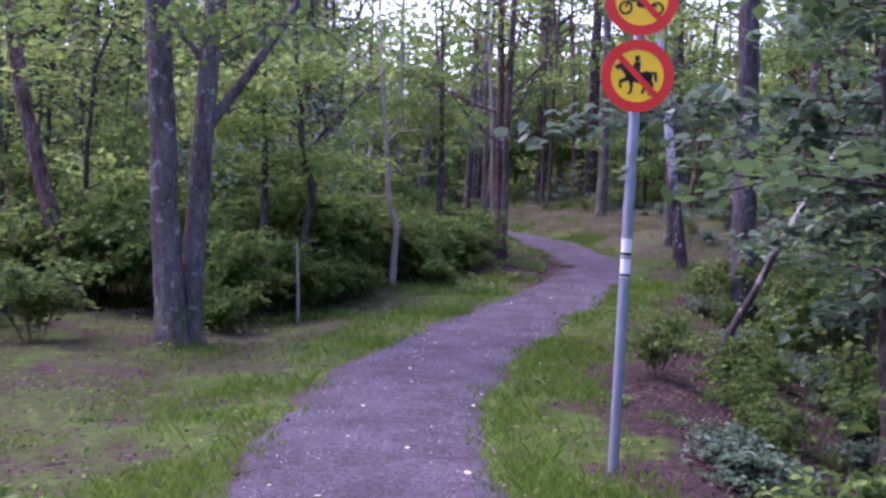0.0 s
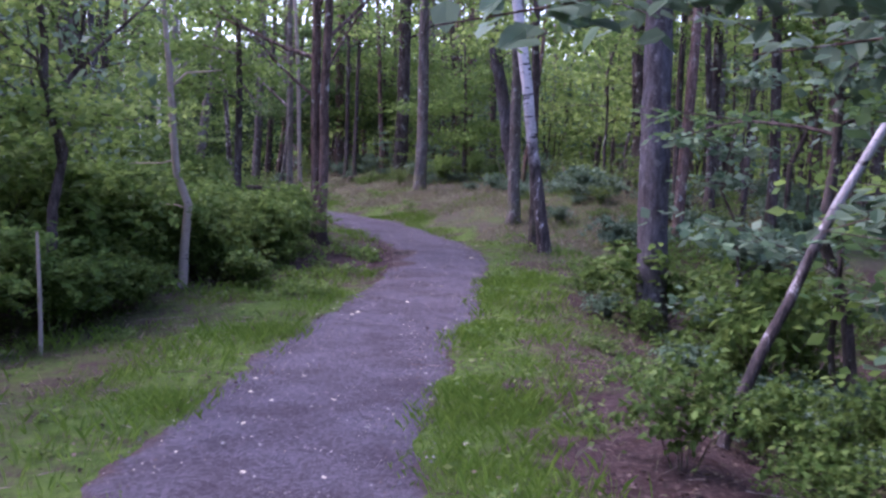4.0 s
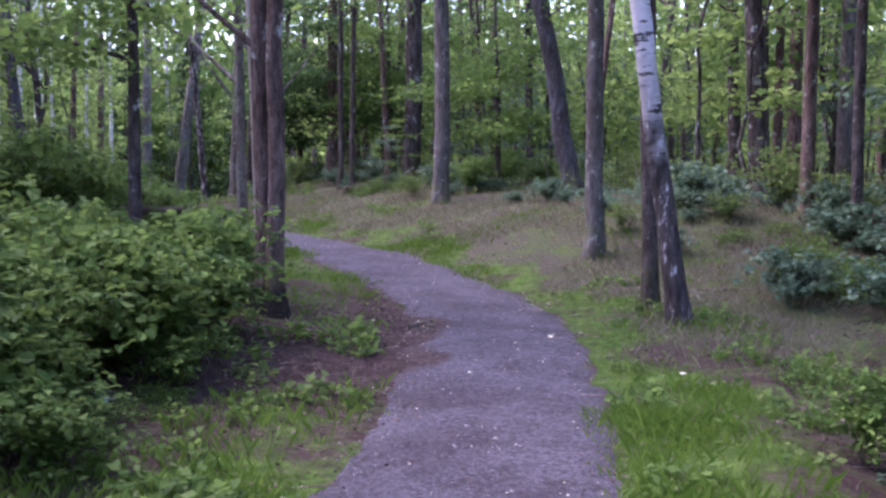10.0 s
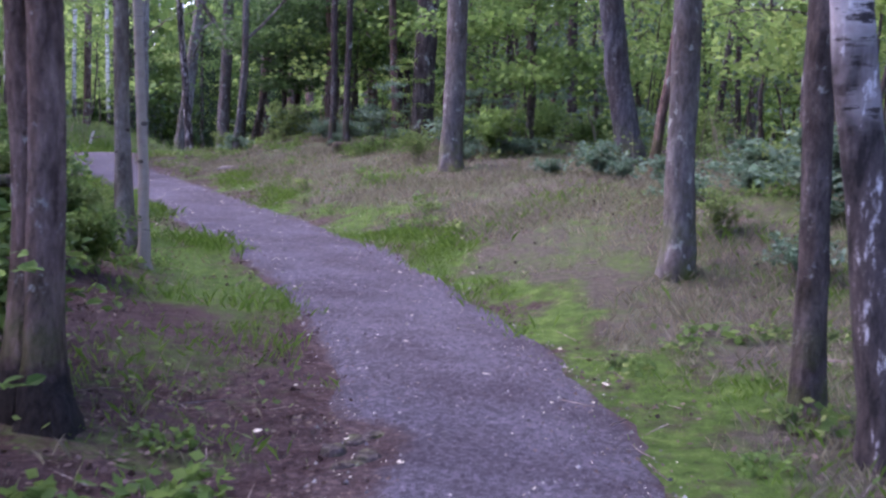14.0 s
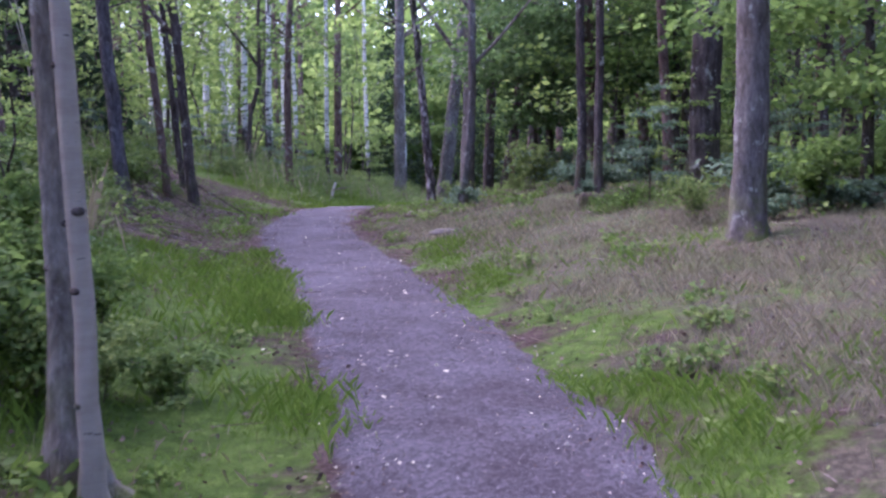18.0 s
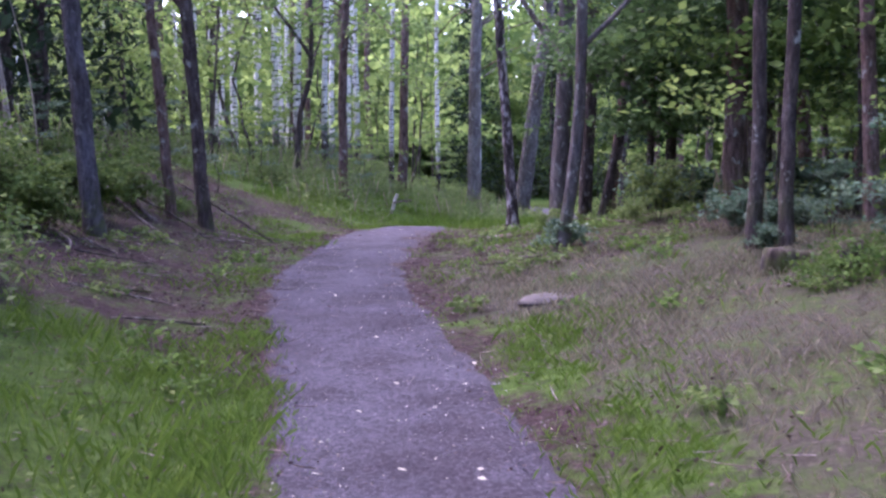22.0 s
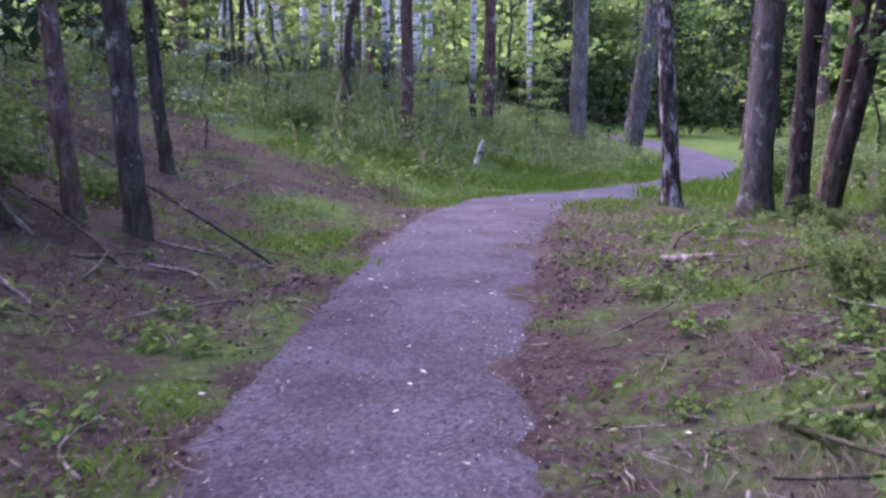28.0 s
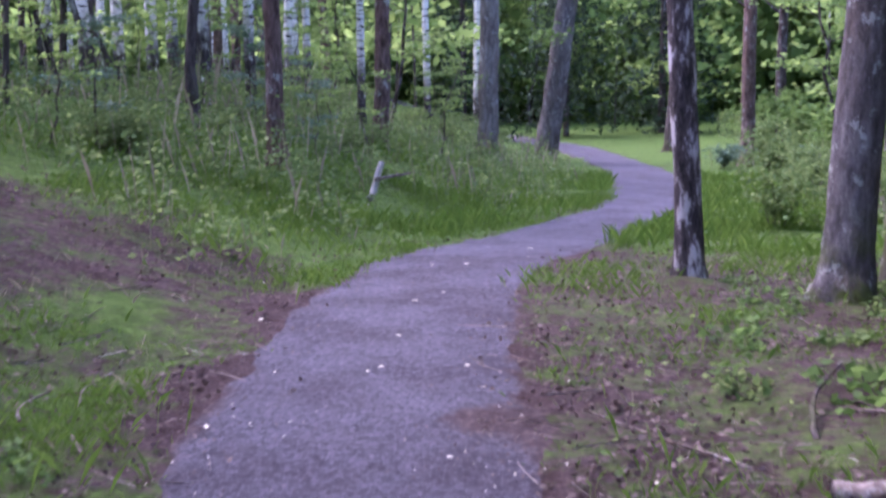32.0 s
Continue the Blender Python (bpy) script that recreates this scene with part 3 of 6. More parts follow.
FAR_SAPLINGS = [sapling_crown("foliage", 35, LEAF_GREEN, 1.6, 4.5, 24, 17, 0.21), sapling_crown("foliage", 36, LEAF_BRIGHT, 1.8, 5.0, 24, 17, 0.21),
                sapling_crown("foliage", 37, LEAF_COOL, 1.5, 3.6, 24, 17, 0.19), sapling_crown("foliage", 38, LEAF_BRIGHT, 1.4, 3.8, 24, 17, 0.21)]


def shrub_foliage(name, seed, material, rx=0.75, tall=0.8, count=70, per=14, leaf=0.075):
    loose = min(1.0, rx / 0.5)
    g = np.random.default_rng(seed)
    u = g.random(count)
    a = g.uniform(0, 6.28, count)
    r = np.sqrt(g.random(count)) * rx
    top = tall * (1 - 0.6 * (r / rx) ** 2) * g.uniform(0.55, 1.15, count)
    c = np.stack([np.cos(a) * r, np.sin(a) * r, top * (0.25 + 0.75 * u ** 0.6)], 1)
    p = np.repeat(c, per, 0) + g.normal(size=(count * per, 3)) * [0.11 * loose, 0.11 * loose, 0.06 * loose]
    p[:, 2] = np.maximum(p[:, 2], 0.02)
    v, f = leaves(p, leaf, g, 0.62, 0.45, 0.7)
    return mesh_np(name, v, f, material)


def cane_foliage(name, seed, material, rx=0.85, tall=1.0, canes=24, nodes=13, leaf=0.1):
    """Leaves in threes along arching shoots, with gaps between the shoots."""
    g = np.random.default_rng(seed)
    pts = []
    for n in range(canes):
        a, reach, top = g.uniform(0, 6.28), rx * math.sqrt(g.random()) * 1.1, tall * g.uniform(0.5, 1.2)
        q = np.linspace(0.25, 1, nodes)[:, None]
        out = np.array([math.cos(a), math.sin(a), 0.0]) * reach
        line = out * q ** 1.3 + np.array([0, 0, top]) * np.sin(q * 2.1) + g.normal(0, 0.03, (nodes, 3))
        pts.append(np.repeat(line, 3, 0) + g.normal(size=(nodes * 3, 3)) * [0.05, 0.05, 0.025])
    p = np.concatenate(pts)
    p[:, 2] = np.maximum(p[:, 2], 0.03)
    v, f = broad_leaves(p, leaf, g, 0.66, 0.6, 0.4)
    return mesh_np(name, v, f, material)


def shrub_stems(name, seed, material, rx, tall, count=6):
    g = np.random.default_rng(seed)
    pieces = []
    for n in range(count):
        a, r = g.uniform(0, 6.28), g.uniform(0.2, 0.85) * rx
        end = np.array([np.cos(a) * r, np.sin(a) * r, tall * g.uniform(0.55, 0.9)])
        pieces.append(tube([np.array([end[0] * 0.15, end[1] * 0.15, -0.05]), end * [0.5, 0.5, 0.62], end], [0.012 * min(1, rx), 0.008 * min(1, rx), 0.003 * min(1, rx)], 4, 0.1, seed + n))
    v, f = join(pieces)
    return mesh_np(name, v, f, material, True)


SHRUBS = [((cane_foliage("foliage", 41 + n, m, rx, tl, ct, 13, lf) if ct < 40 and rx > 0.4 else shrub_foliage("foliage", 41 + n, m, rx, tl, ct, 14, lf)), shrub_stems("stems", 51 + n, BARK["dark"], rx, tl), lab) for n, (m, rx, tl, ct, lf, lab) in enumerate([
    (LEAF_SHRUB, 0.85, 0.95, 26, 0.105, "dark green bramble bush with arching leafy shoots"),
    (LEAF_GREEN, 0.95, 1.2, 28, 0.11, "dense dark green woodland shrub"),
    (LEAF_COOL, 0.7, 0.55, 20, 0.1, "low bush with cool green leaves"),
    (LEAF_HERB, 0.7, 0.75, 24, 0.075, "light green herbs and young shoots"),
    (LEAF_SHRUB, 0.55, 0.35, 46, 0.065, "low dark green bilberry bush"),
    (LEAF_HERB, 0.16, 0.15, 6, 0.05, "small light green herb plant among the litter"),
    (LEAF_GREEN, 0.17, 0.15, 6, 0.055, "small green seedling beside the path"),
    (LEAF_HERB, 1.0, 0.85, 34, 0.07, "soft light green mound of tall herbs")])]


def shrub(kind, x, y, scale, turn, g):
    fol, st, lab = SHRUBS[kind]
    root = new(("bramble_bush", "shrub", "low_bush", "herb_clump", "low_bush", "herb_plant", "herb_plant", "herb_mound")[kind])
    child("foliage", fol, root)
    tagged(child("stem_tangle", st, root), kind="stuff")
    root.matrix_basis = pose(x, y, h1(x, y) + 0.01, 0, 0, turn)
    root.scale = (scale, scale, scale * g.uniform(0.8, 1.2))
    return tagged(root, lab, "shrub", "woodland undergrowth")


# ---- trees ----
TREE_WORDS = {"brown": ("deciduous_tree", "brown-barked woodland tree with leafy crown"), "grey": ("deciduous_tree", "smooth grey-barked tree, mossy at the foot"),
              "violet": ("deciduous_tree", "straight trunk with smooth violet-grey bark"), "lichen": ("deciduous_tree", "brown trunk with pale lichen and a black wet foot"),
              "dark": ("deciduous_tree", "dark-barked slender woodland tree"), "pale": ("aspen_tree", "pale grey aspen trunk with dark knots"), "pale_grey": ("aspen_tree", "pale grey-barked aspen trunk with lichen"),
              "birch": ("birch_tree", "white-barked birch with black marks"), "old_birch": ("birch_tree", "old birch with dark fissured white bark"), "mottled_birch": ("birch_tree", "dark birch mottled with white patches")}


def leafy_bough(root, line, n, leaf, material, seed, r=0.026, spread=0.22, thick=0.09, bark="brown", broad=False):
    g = np.random.default_rng(seed)
    line = np.array(line, float)
    q = np.linspace(0, len(line) - 1, 9)
    pts = np.stack([np.interp(q, np.arange(len(line)), line[:, c]) for c in range(3)], 1)
    v, f = tube(pts, np.linspace(r, r * 0.2, 9), 6, 0.1, seed)
    bough = child("bough", mesh_np("bough", v, f, BARK[bark], True), root)
    w = g.uniform(0.12, 1, n)
    u = np.stack([np.interp(w * 8, np.arange(9), pts[:, c]) for c in range(3)], 1)
    hub = u[g.integers(0, n, n)] * 0.35 + u * 0.65
    v, f = (broad_leaves if broad else leaves)(hub + g.normal(size=(n, 3)) * [spread, spread, thick], leaf, g, 0.8, 0.6 if broad else 0.5, 0.3 if broad else 0.7)
    child("foliage", mesh_np("foliage", v, f, material), bough)


def tree(kind, x, y, diam, lean=0.0, lean_y=0.0, tall=13.0, bow=0.0, crown=0, base_z=None, limbs=(), flare=0.5, turn=0.0, label="", sides=18, knots=0, thin=False, sprays=0):
    """A tree: lean is its sideways way per metre of height; limbs are (height, azimuth, length, rise, radius)."""
    z0 = (h1(x, y) if base_z is None else base_z) - 0.06
    seed = int(abs(x * 131 + y * 977)) % 9999
    g = np.random.default_rng(seed)
    root = new(TREE_WORDS[kind][0])
    root.matrix_basis = pose(x, y, z0)
    zs = np.concatenate([[0, 0.06, 0.14, 0.28, 0.5, 0.8, 1.2], np.arange(1.7, 7, 0.55), np.arange(7, tall + 0.1, 1.0)])
    wig = np.cumsum(g.normal(0, 0.011, (len(zs), 2)), 0)
    px = lean * zs + bow * np.sin(np.clip(zs / 5, 0, 1) * np.pi) + wig[:, 0]
    py = lean_y * zs + wig[:, 1]
    pts = np.stack([px, py, zs], 1)
    rad = diam / 2 * np.interp(zs / tall, [0, 0.1, 0.5, 1], [1.06, 1.0, 0.75, 0.12])
    if sides > 12:
        zf = np.concatenate([np.arange(0, 0.5, 0.05), np.arange(0.5, 4.6, 0.13), np.arange(4.6, tall, 0.8)])
        line = np.stack([np.interp(zf, zs, px), np.interp(zf, zs, py), zf], 1)
        v, f = tube(line, np.interp(zf, zs, rad), sides, 0.035, seed, flare)
        ax = np.repeat(line, sides, 0)
        w = v - ax
        k = 16.0 if kind != "pale" else 5.0
        ridge = np.array([noise.fractal((a * k + seed, b * k, c * 2.4), 1.0, 2.0, 3) for a, b, c in zip(w[:, 0], w[:, 1], v[:, 2])])
        v = ax + w * (1 + (0.1 if kind != "pale" else 0.05) * ridge)[:, None]
    else:
        v, f = tube(pts, rad, sides, 0.05, seed, flare)
    trunk = child("trunk", mesh_np("trunk", v, f, BARK[kind], True), root)
    for n in range(knots):
        h, a = 0.35 + 3.2 * (n + g.uniform(0, 0.8)) / knots, radians(g.uniform(200, 340))
        r = float(np.interp(h, zs, rad))
        bm = bmesh.new()
        bmesh.ops.create_icosphere(bm, subdivisions=2, radius=1)
        q = g.uniform(0.6, 1.2)
        bmesh.ops.transform(bm, matrix=pose(float(np.interp(h, zs, px)) + math.cos(a) * r * 0.94, float(np.interp(h, zs, py)) + math.sin(a) * r * 0.94, h, 0, 0, math.degrees(a)) @ Matrix.Diagonal((0.012, 0.026 * q, 0.017 * q, 1)), verts=bm.verts)
        part("knot", bm, BARK["dark"], trunk, "dark knot")
    auto = [(g.uniform(3.5, 6), g.uniform(0, 360), g.uniform(1, 2.2), g.uniform(0.3, 0.8), diam * 0.13) for _ in range(2)] if not limbs else limbs
    for n, (h, az, length, rise, r) in enumerate(auto):
        s = np.array([np.interp(h, zs, px), np.interp(h, zs, py), h])
        a = radians(az)
        d = np.array([np.cos(a), np.sin(a), rise])
        q = np.linspace(0, 1, 6)[:, None]
        line = s + d * q * length + np.array([0, 0, 0.25 * length]) * q ** 2 * (1 if rise > 0 else -0.3) + g.normal(0, 0.03 * length, (6, 3)) * q
        v, f = tube(line, r * np.interp(q[:, 0], [0, 1], [1, 0.25]), 6, 0.1, seed + n)
        child("limb", mesh_np("limb", v, f, BARK["brown" if kind == "pale" else kind if "birch" not in kind else "dark"], True), root)
    for n in range(sprays):
        h, a = g.uniform(3.0, 5.2), radians(g.uniform(0, 360))
        s = np.array([np.interp(h, zs, px), np.interp(h, zs, py), h])
        d, length = np.array([math.cos(a), math.sin(a), 0.0]), g.uniform(1.0, 2.1)
        leafy_bough(root, [s, s + d * length * 0.4 + [0, 0, 0.25], s + d * length * 0.8 + [0, 0, 0.2], s + d * length + [0, 0, -0.05]], 190, 0.1, LEAF_BRIGHT if (n + seed) % 3 == 0 else LEAF_GREEN, seed + 40 + n, 0.016, 0.3, 0.12, "dark")
    if crown is not None:
        k = tall / 13.0
        m = pose(float(np.interp(tall * 0.6, zs, px)), float(np.interp(tall * 0.6, zs, py)), 0, 0, 0, g.uniform(0, 360)) @ Matrix.Diagonal((k, k, k, 1))
        child("crown", CROWNS[3 if thin else crown % 3], root, "", m)
        for n in range(4):
            h = g.uniform(0.38, 0.72) * tall
            child("branch", BRANCHES[(n + crown) % 4], root, "", pose(float(np.interp(h, zs, px)), float(np.interp(h, zs, py)), h, 0, 0, g.uniform(0, 90) + 90 * n))
    return tagged(root, label or TREE_WORDS[kind][1], "tree", "woodland trees")


def sapling(x, y, which, scale, g, name="sapling"):
    root = new(name)
    child("foliage", (FAR_SAPLINGS if y > 50 or x > 9 or x < -20 else SAPLINGS)[which], root)
    lean = g.normal(0, 0.2, 2)
    v, f = tube([(0, 0, -0.05), (lean[0] * 0.4, lean[1] * 0.4, 1.4), (lean[0], lean[1], 3.4)], [0.03, 0.022, 0.008], 6, 0.08, int(abs(x * 77 + y * 31)))
    child("stem", mesh_np("stem", v, f, BARK["dark"], True), root)
    root.matrix_basis = pose(x, y, h1(x, y), 0, 0, g.uniform(0, 360))
    root.scale = (scale, scale, scale * g.uniform(0.85, 1.25))
    lab = {0: "leafy green understorey sapling", 1: "bright yellow-green leafy sapling", 2: "young hazel with cool green leaves", 3: "small bright-leaved young tree"}[which]
    return tagged(root, lab, "sapling", "woodland undergrowth")


# the trees along the walk
tree("grey", -4.06, 5.02, 0.31, -0.03, tall=13, limbs=[(4.5, 150, 1.6, 0.7, 0.06)], label="forked grey-barked tree with mossy foot", sprays=3)
tree("grey", -3.97, 5.3, 0.25, 0.07, tall=12, crown=1, limbs=[(2.5, 20, 2.2, 1.3, 0.075), (3.2, 170, 1.6, 1.0, 0.05)], sprays=3)
tree("brown", -6.75, 7.9, 0.25, -0.25, tall=10, bow=-0.2, crown=2, label="leaning dark-barked woodland tree", sprays=3)
tree("lichen", -1.925, 14.76, 0.15, -0.012, tall=13, limbs=[(2.9, 165, 2.6, 0.25, 0.04), (2.3, 185, 1.7, 0.75, 0.03), (3.6, 300, 1.5, 0.6, 0.03)], flare=1.3, label="twin-stemmed tree with pale lichen patches", sprays=3)
tree("lichen", -1.79, 14.66, 0.145, 0.014, tall=12, crown=1, limbs=[(3.2, 20, 1.8, 0.9, 0.035), (2.7, 60, 1.4, 1.1, 0.028)], flare=1.5, sprays=3)
tree("violet", 2.45, 10.42, 0.34, -0.012, tall=15, flare=0.25, label="thick straight grey-violet trunk beside the path", sprays=3)
tree("old_birch", 1.62, 14.82, 0.175, -0.139, tall=12, flare=0.6, label="leaning birch, black-fissured foot and white upper bark", sprays=3)
tree("dark", 1.5, 15.5, 0.14, -0.01, tall=12, crown=2, sprays=3)
tree("grey", 1.38, 18.4, 0.21, 0.0, tall=14, crown=1, sprays=3)
tree("violet", 1.85, 24.6, 0.31, -0.17, tall=13, label="dark-barked tree leaning over the slope", sprays=3)
tree("grey", -0.52, 24.6, 0.27, 0.0, tall=15, flare=0.8, label="grey-barked tree with moss round its foot", sprays=3)
tree("dark", -1.2, 29.3, 0.36, 0.02, tall=15, crown=2, label="thick dark trunk with mottled bark", sprays=3)
tree("pale_grey", -2.83, 18.82, 0.12, -0.008, tall=11, flare=2.3, crown=1, knots=9, limbs=[(2.2, 150, 1.5, 0.7, 0.03), (3.0, 200, 1.3, 0.5, 0.025)], label="grey aspen stem with dark knots and spreading foot")
tree("pale", -2.64, 18.66, 0.078, -0.04, tall=11, bow=0.03, flare=1.1, crown=None, knots=8)
tree("dark", 4.45, 22.5, 0.29, -0.05, tall=14, sprays=3)
tree("brown", -3.33, 33.2, 0.27, 0.0, tall=13, crown=1, sprays=3)
tree("dark", -10.45, 33.0, 0.18, -0.075, tall=13, limbs=[(3.1, 160, 2.6, 0.75, 0.05), (4.2, 40, 1.4, 0.5, 0.03)], label="dark slender trunk with mossy foot", sprays=3)
tree("brown", -10.80, 32.75, 0.14, -0.095, tall=12, crown=1, sprays=3)
tree("violet", -9.75, 29.75, 0.21, -0.07, tall=13, crown=2, sprays=3, limbs=[(3.0, 100, 1.6, 0.9, 0.035)])
tree("pale_grey", -12.7, 29.7, 0.42, -0.04, tall=14)
tree("brown", -13.2, 42.9, 0.21, 0.04, tall=13, bow=-0.1, flare=0.9, sprays=3)
tree("brown", -14.1, 48.5, 0.26, 0.03, tall=13, crown=1, sprays=3)
tree("mottled_birch", -7.85, 39.05, 0.185, -0.07, tall=13, bow=0.03, flare=0.8, label="dark mottled birch trunk at the bend", sprays=3)
tree("grey", -6.85, 38.3, 0.29, 0.03, tall=14, crown=1, sprays=3, flare=0.9, limbs=[(3.0, 170, 2.6, 1.2, 0.06), (4.2, 20, 2.0, 0.8, 0.05)], label="stout grey trunk with moss-green foot at the bend")
tree("dark", -6.42, 38.75, 0.22, 0.03, tall=13, crown=2, sprays=3, flare=0.9, limbs=[(2.6, 30, 2.2, 1.0, 0.055), (3.8, 200, 1.6, 1.1, 0.04)])
tree("dark", -6.12, 38.45, 0.17, 0.17, tall=11, crown=1, sprays=3, flare=0.9, limbs=[(1.9, 350, 2.2, 0.8, 0.05), (3.0, 60, 1.6, 0.9, 0.04)], label="dark stem leaning out of a clump of trunks")
tree("brown", -6.3, 39.6, 0.21, 0.12, tall=12, limbs=[(2.6, 10, 2.4, 0.7, 0.06)], sprays=3)
tree("grey", -4.8, 31.0, 0.13, 0.02, tall=9, bow=0.2, limbs=[(2.2, 20, 1.6, 0.9, 0.035), (3.0, 160, 1.5, 1.0, 0.03)], label="thin curved trunk growing from the slope", sprays=3)
tree("pale_grey", -13.4, 52.8, 0.41, 0.02, tall=15, crown=1)
tree("grey", -13.5, 58.0, 0.56, 0.145, tall=15, label="thick grey trunk leaning over the path", sprays=3)
for k, (kind, x, y, d, ln) in enumerate([
        ("dark", 4.52, 16.2, 0.13, -0.06), ("dark", 4.95, 16.0, 0.11, 0.03), ("dark", 5.46, 16.1, 0.18, -0.01), ("brown", 4.02, 19.0, 0.17, 0.01),
        ("dark", 4.24, 17.9, 0.13, 0.0), ("brown", 3.65, 15.0, 0.17, 0.06), ("dark", 4.6, 16.9, 0.18, 0.02), ("brown", 1.82, 22.9, 0.1, 0.11),
        ("dark", 5.34, 27.3, 0.26, -0.05), ("dark", 5.33, 25.3, 0.18, -0.03), ("brown", 5.65, 25.6, 0.18, 0.01), ("dark", 1.59, 32.3, 0.19, 0.0), ("brown", -2.55, 35.2, 0.17, -0.06),
        ("dark", -2.72, 29.3, 0.12, 0.0), ("dark", -2.45, 29.1, 0.11, 0.03), ("brown", -1.8, 31.4, 0.15, -0.06), ("dark", 5.5, 38, 0.18, 0.12), ("brown", 0.4, 36.5, 0.2, 0.02),
        ("birch", -18.2, 48.7, 0.21, 0.0), ("brown", -17.7, 49.0, 0.22, 0.0), ("birch", -16.7, 47.3, 0.22, 0.03), ("birch", -16.1, 47.7, 0.17, 0.02),
        ("birch", -18.7, 54.2, 0.2, 0.0), ("birch", -19.3, 56.0, 0.2, 0.0), ("birch", -21.5, 55, 0.22, -0.02), ("birch", -24, 60, 0.26, 0.0),
        ("birch", -16.3, 61.5, 0.26, 0.0), ("birch", -15.2, 50.2, 0.15, 0.02), ("birch", -17.3, 52.4, 0.17, -0.01), ("birch", -20.1, 50.8, 0.19, 0.0), ("birch", -22.6, 52.7, 0.2, 0.02), ("birch", -15.9, 56.0, 0.17, 0.0), ("brown", -19.0, 51.6, 0.2, 0.01), ("dark", -5.5, 54.8, 0.42, 0.01), ("brown", -9.0, 66.0, 0.42, -0.02), ("dark", -8.2, 69, 0.36, 0.0),
        ("dark", -11.0, 63.0, 0.4, 0.05), ("brown", -8.6, 58, 0.3, 0.0), ("dark", -5.2, 47.5, 0.24, 0.1), ("brown", -4.2, 44, 0.2, 0.0),
        ("grey", -7.97, 21.65, 0.36, -0.03), ("dark", -11.9, 35.2, 0.13, -0.1), ("brown", -9.9, 27.2, 0.2, -0.05), ("dark", -4.6, 36.4, 0.16, 0.05), ("dark", -3.9, 37.8, 0.22, 0.02)]):
    tree(kind, x, y, d, ln, tall=11 + (k * 7) % 5, crown=k, sides=12 if d < 0.2 else 14, thin=y > 40, sprays=2 if y < 46 else 0)

# the thin bare white sapling and the stake
def crooked_sapling():
    root = new("dead_sapling")
    x, y = -2.9, 10.38
    root.matrix_basis = pose(x, y, h1(x, y) - 0.05)
    pts = [(0, 0, 0), (0.02, 0, 0.5), (0.06, 0.02, 1.0), (-0.07, 0, 1.35), (-0.12, 0, 1.9), (-0.14, 0, 2.3), (-0.22, 0, 3.2), (-0.3, 0, 4.6)]
    v, f = tube(pts, [0.055, 0.05, 0.045, 0.042, 0.04, 0.034, 0.025, 0.01], 8, 0.12, 5)
    child("trunk", mesh_np("trunk", v, f, BARK["pale"], True), root)
    for n, (z, dx, dz, r) in enumerate([(2.3, 0.55, 0.22, 0.018), (1.5, -0.55, -0.05, 0.012), (0.95, -0.45, 0.05, 0.01), (3.0, 0.5, 0.5, 0.012), (2.0, -0.6, 0.1, 0.01)]):
        s = np.array([np.interp(z, [p[2] for p in pts], [p[0] for p in pts]), 0, z])
        v, f = tube([s, s + [dx * 0.3, 0.05, dz * 0.8], s + [dx * 0.7, 0.1, dz * 0.9], s + [dx, 0.1, dz]], [r, r * 0.8, r * 0.6, r * 0.3], 5, 0.15, n)
        child("limb", mesh_np("limb", v, f, BARK["pale"], True), root)
    tagged(root, "thin crooked pale dead sapling with bare twigs", "tree")


crooked_sapling()


def stake():
    x, y = -3.4, 7.35
    v, f = tube([(0, 0, -0.1), (-0.01, 0, 0.5), (-0.03, 0, 1.06)], [0.022, 0.02, 0.014], 7, 0.08, 3)
    ob = new("stake", mesh_np("stake", v, f, BARK["pale"], True))
    ob.matrix_basis = pose(x, y, h1(x, y))
    tagged(ob, "thin bare pale stick standing in the bushes", "stick")


stake()


# ---- the road sign ----
def disc(r, z0, z1, n=48):
    bm = bmesh.new()
    bmesh.ops.create_cone(bm, cap_ends=True, segments=n, radius1=r, radius2=r, depth=z1 - z0)
    bmesh.ops.translate(bm, verts=bm.verts, vec=(0, 0, (z0 + z1) / 2))
    bmesh.ops.rotate(bm, verts=bm.verts, cent=(0, 0, 0), matrix=Matrix.Rotation(radians(90), 3, "X"))
    return bm


def ring(r0, r1, d, n=48):
    bm = bmesh.new()
    a = [2 * math.pi * k / n for k in range(n)]
    loops = [[bm.verts.new((r * math.cos(q), y, r * math.sin(q))) for q in a] for r, y in ((r0, 0), (r0, -d), (r1, -d), (r1, 0))]
    for k in range(n):
        for u in range(4):
            p, q = loops[u], loops[(u + 1) % 4]
            bm.faces.new((p[k], p[(k + 1) % n], q[(k + 1) % n], q[k]))
    bmesh.ops.recalc_face_normals(bm, faces=bm.faces)
    return bm


def plate_shapes(shapes, y, thick=0.002):
    """Flat outlines, each a list of (x, z), joined into one thin relief."""
    bm = bmesh.new()
    for sh in shapes:
        face = bm.faces.new([bm.verts.new((x, y, z)) for x, z in sh])
        ext = bmesh.ops.extrude_face_region(bm, geom=[face])
        bmesh.ops.translate(bm, verts=[e for e in ext["geom"] if isinstance(e, bmesh.types.BMVert)], vec=(0, -thick, 0))
    bmesh.ops.recalc_face_normals(bm, faces=bm.faces)
    return bm


def oval(cx, cz, rx, rz, n=14):
    return [(cx + rx * math.cos(2 * math.pi * k / n), cz + rz * math.sin(2 * math.pi * k / n)) for k in range(n)]


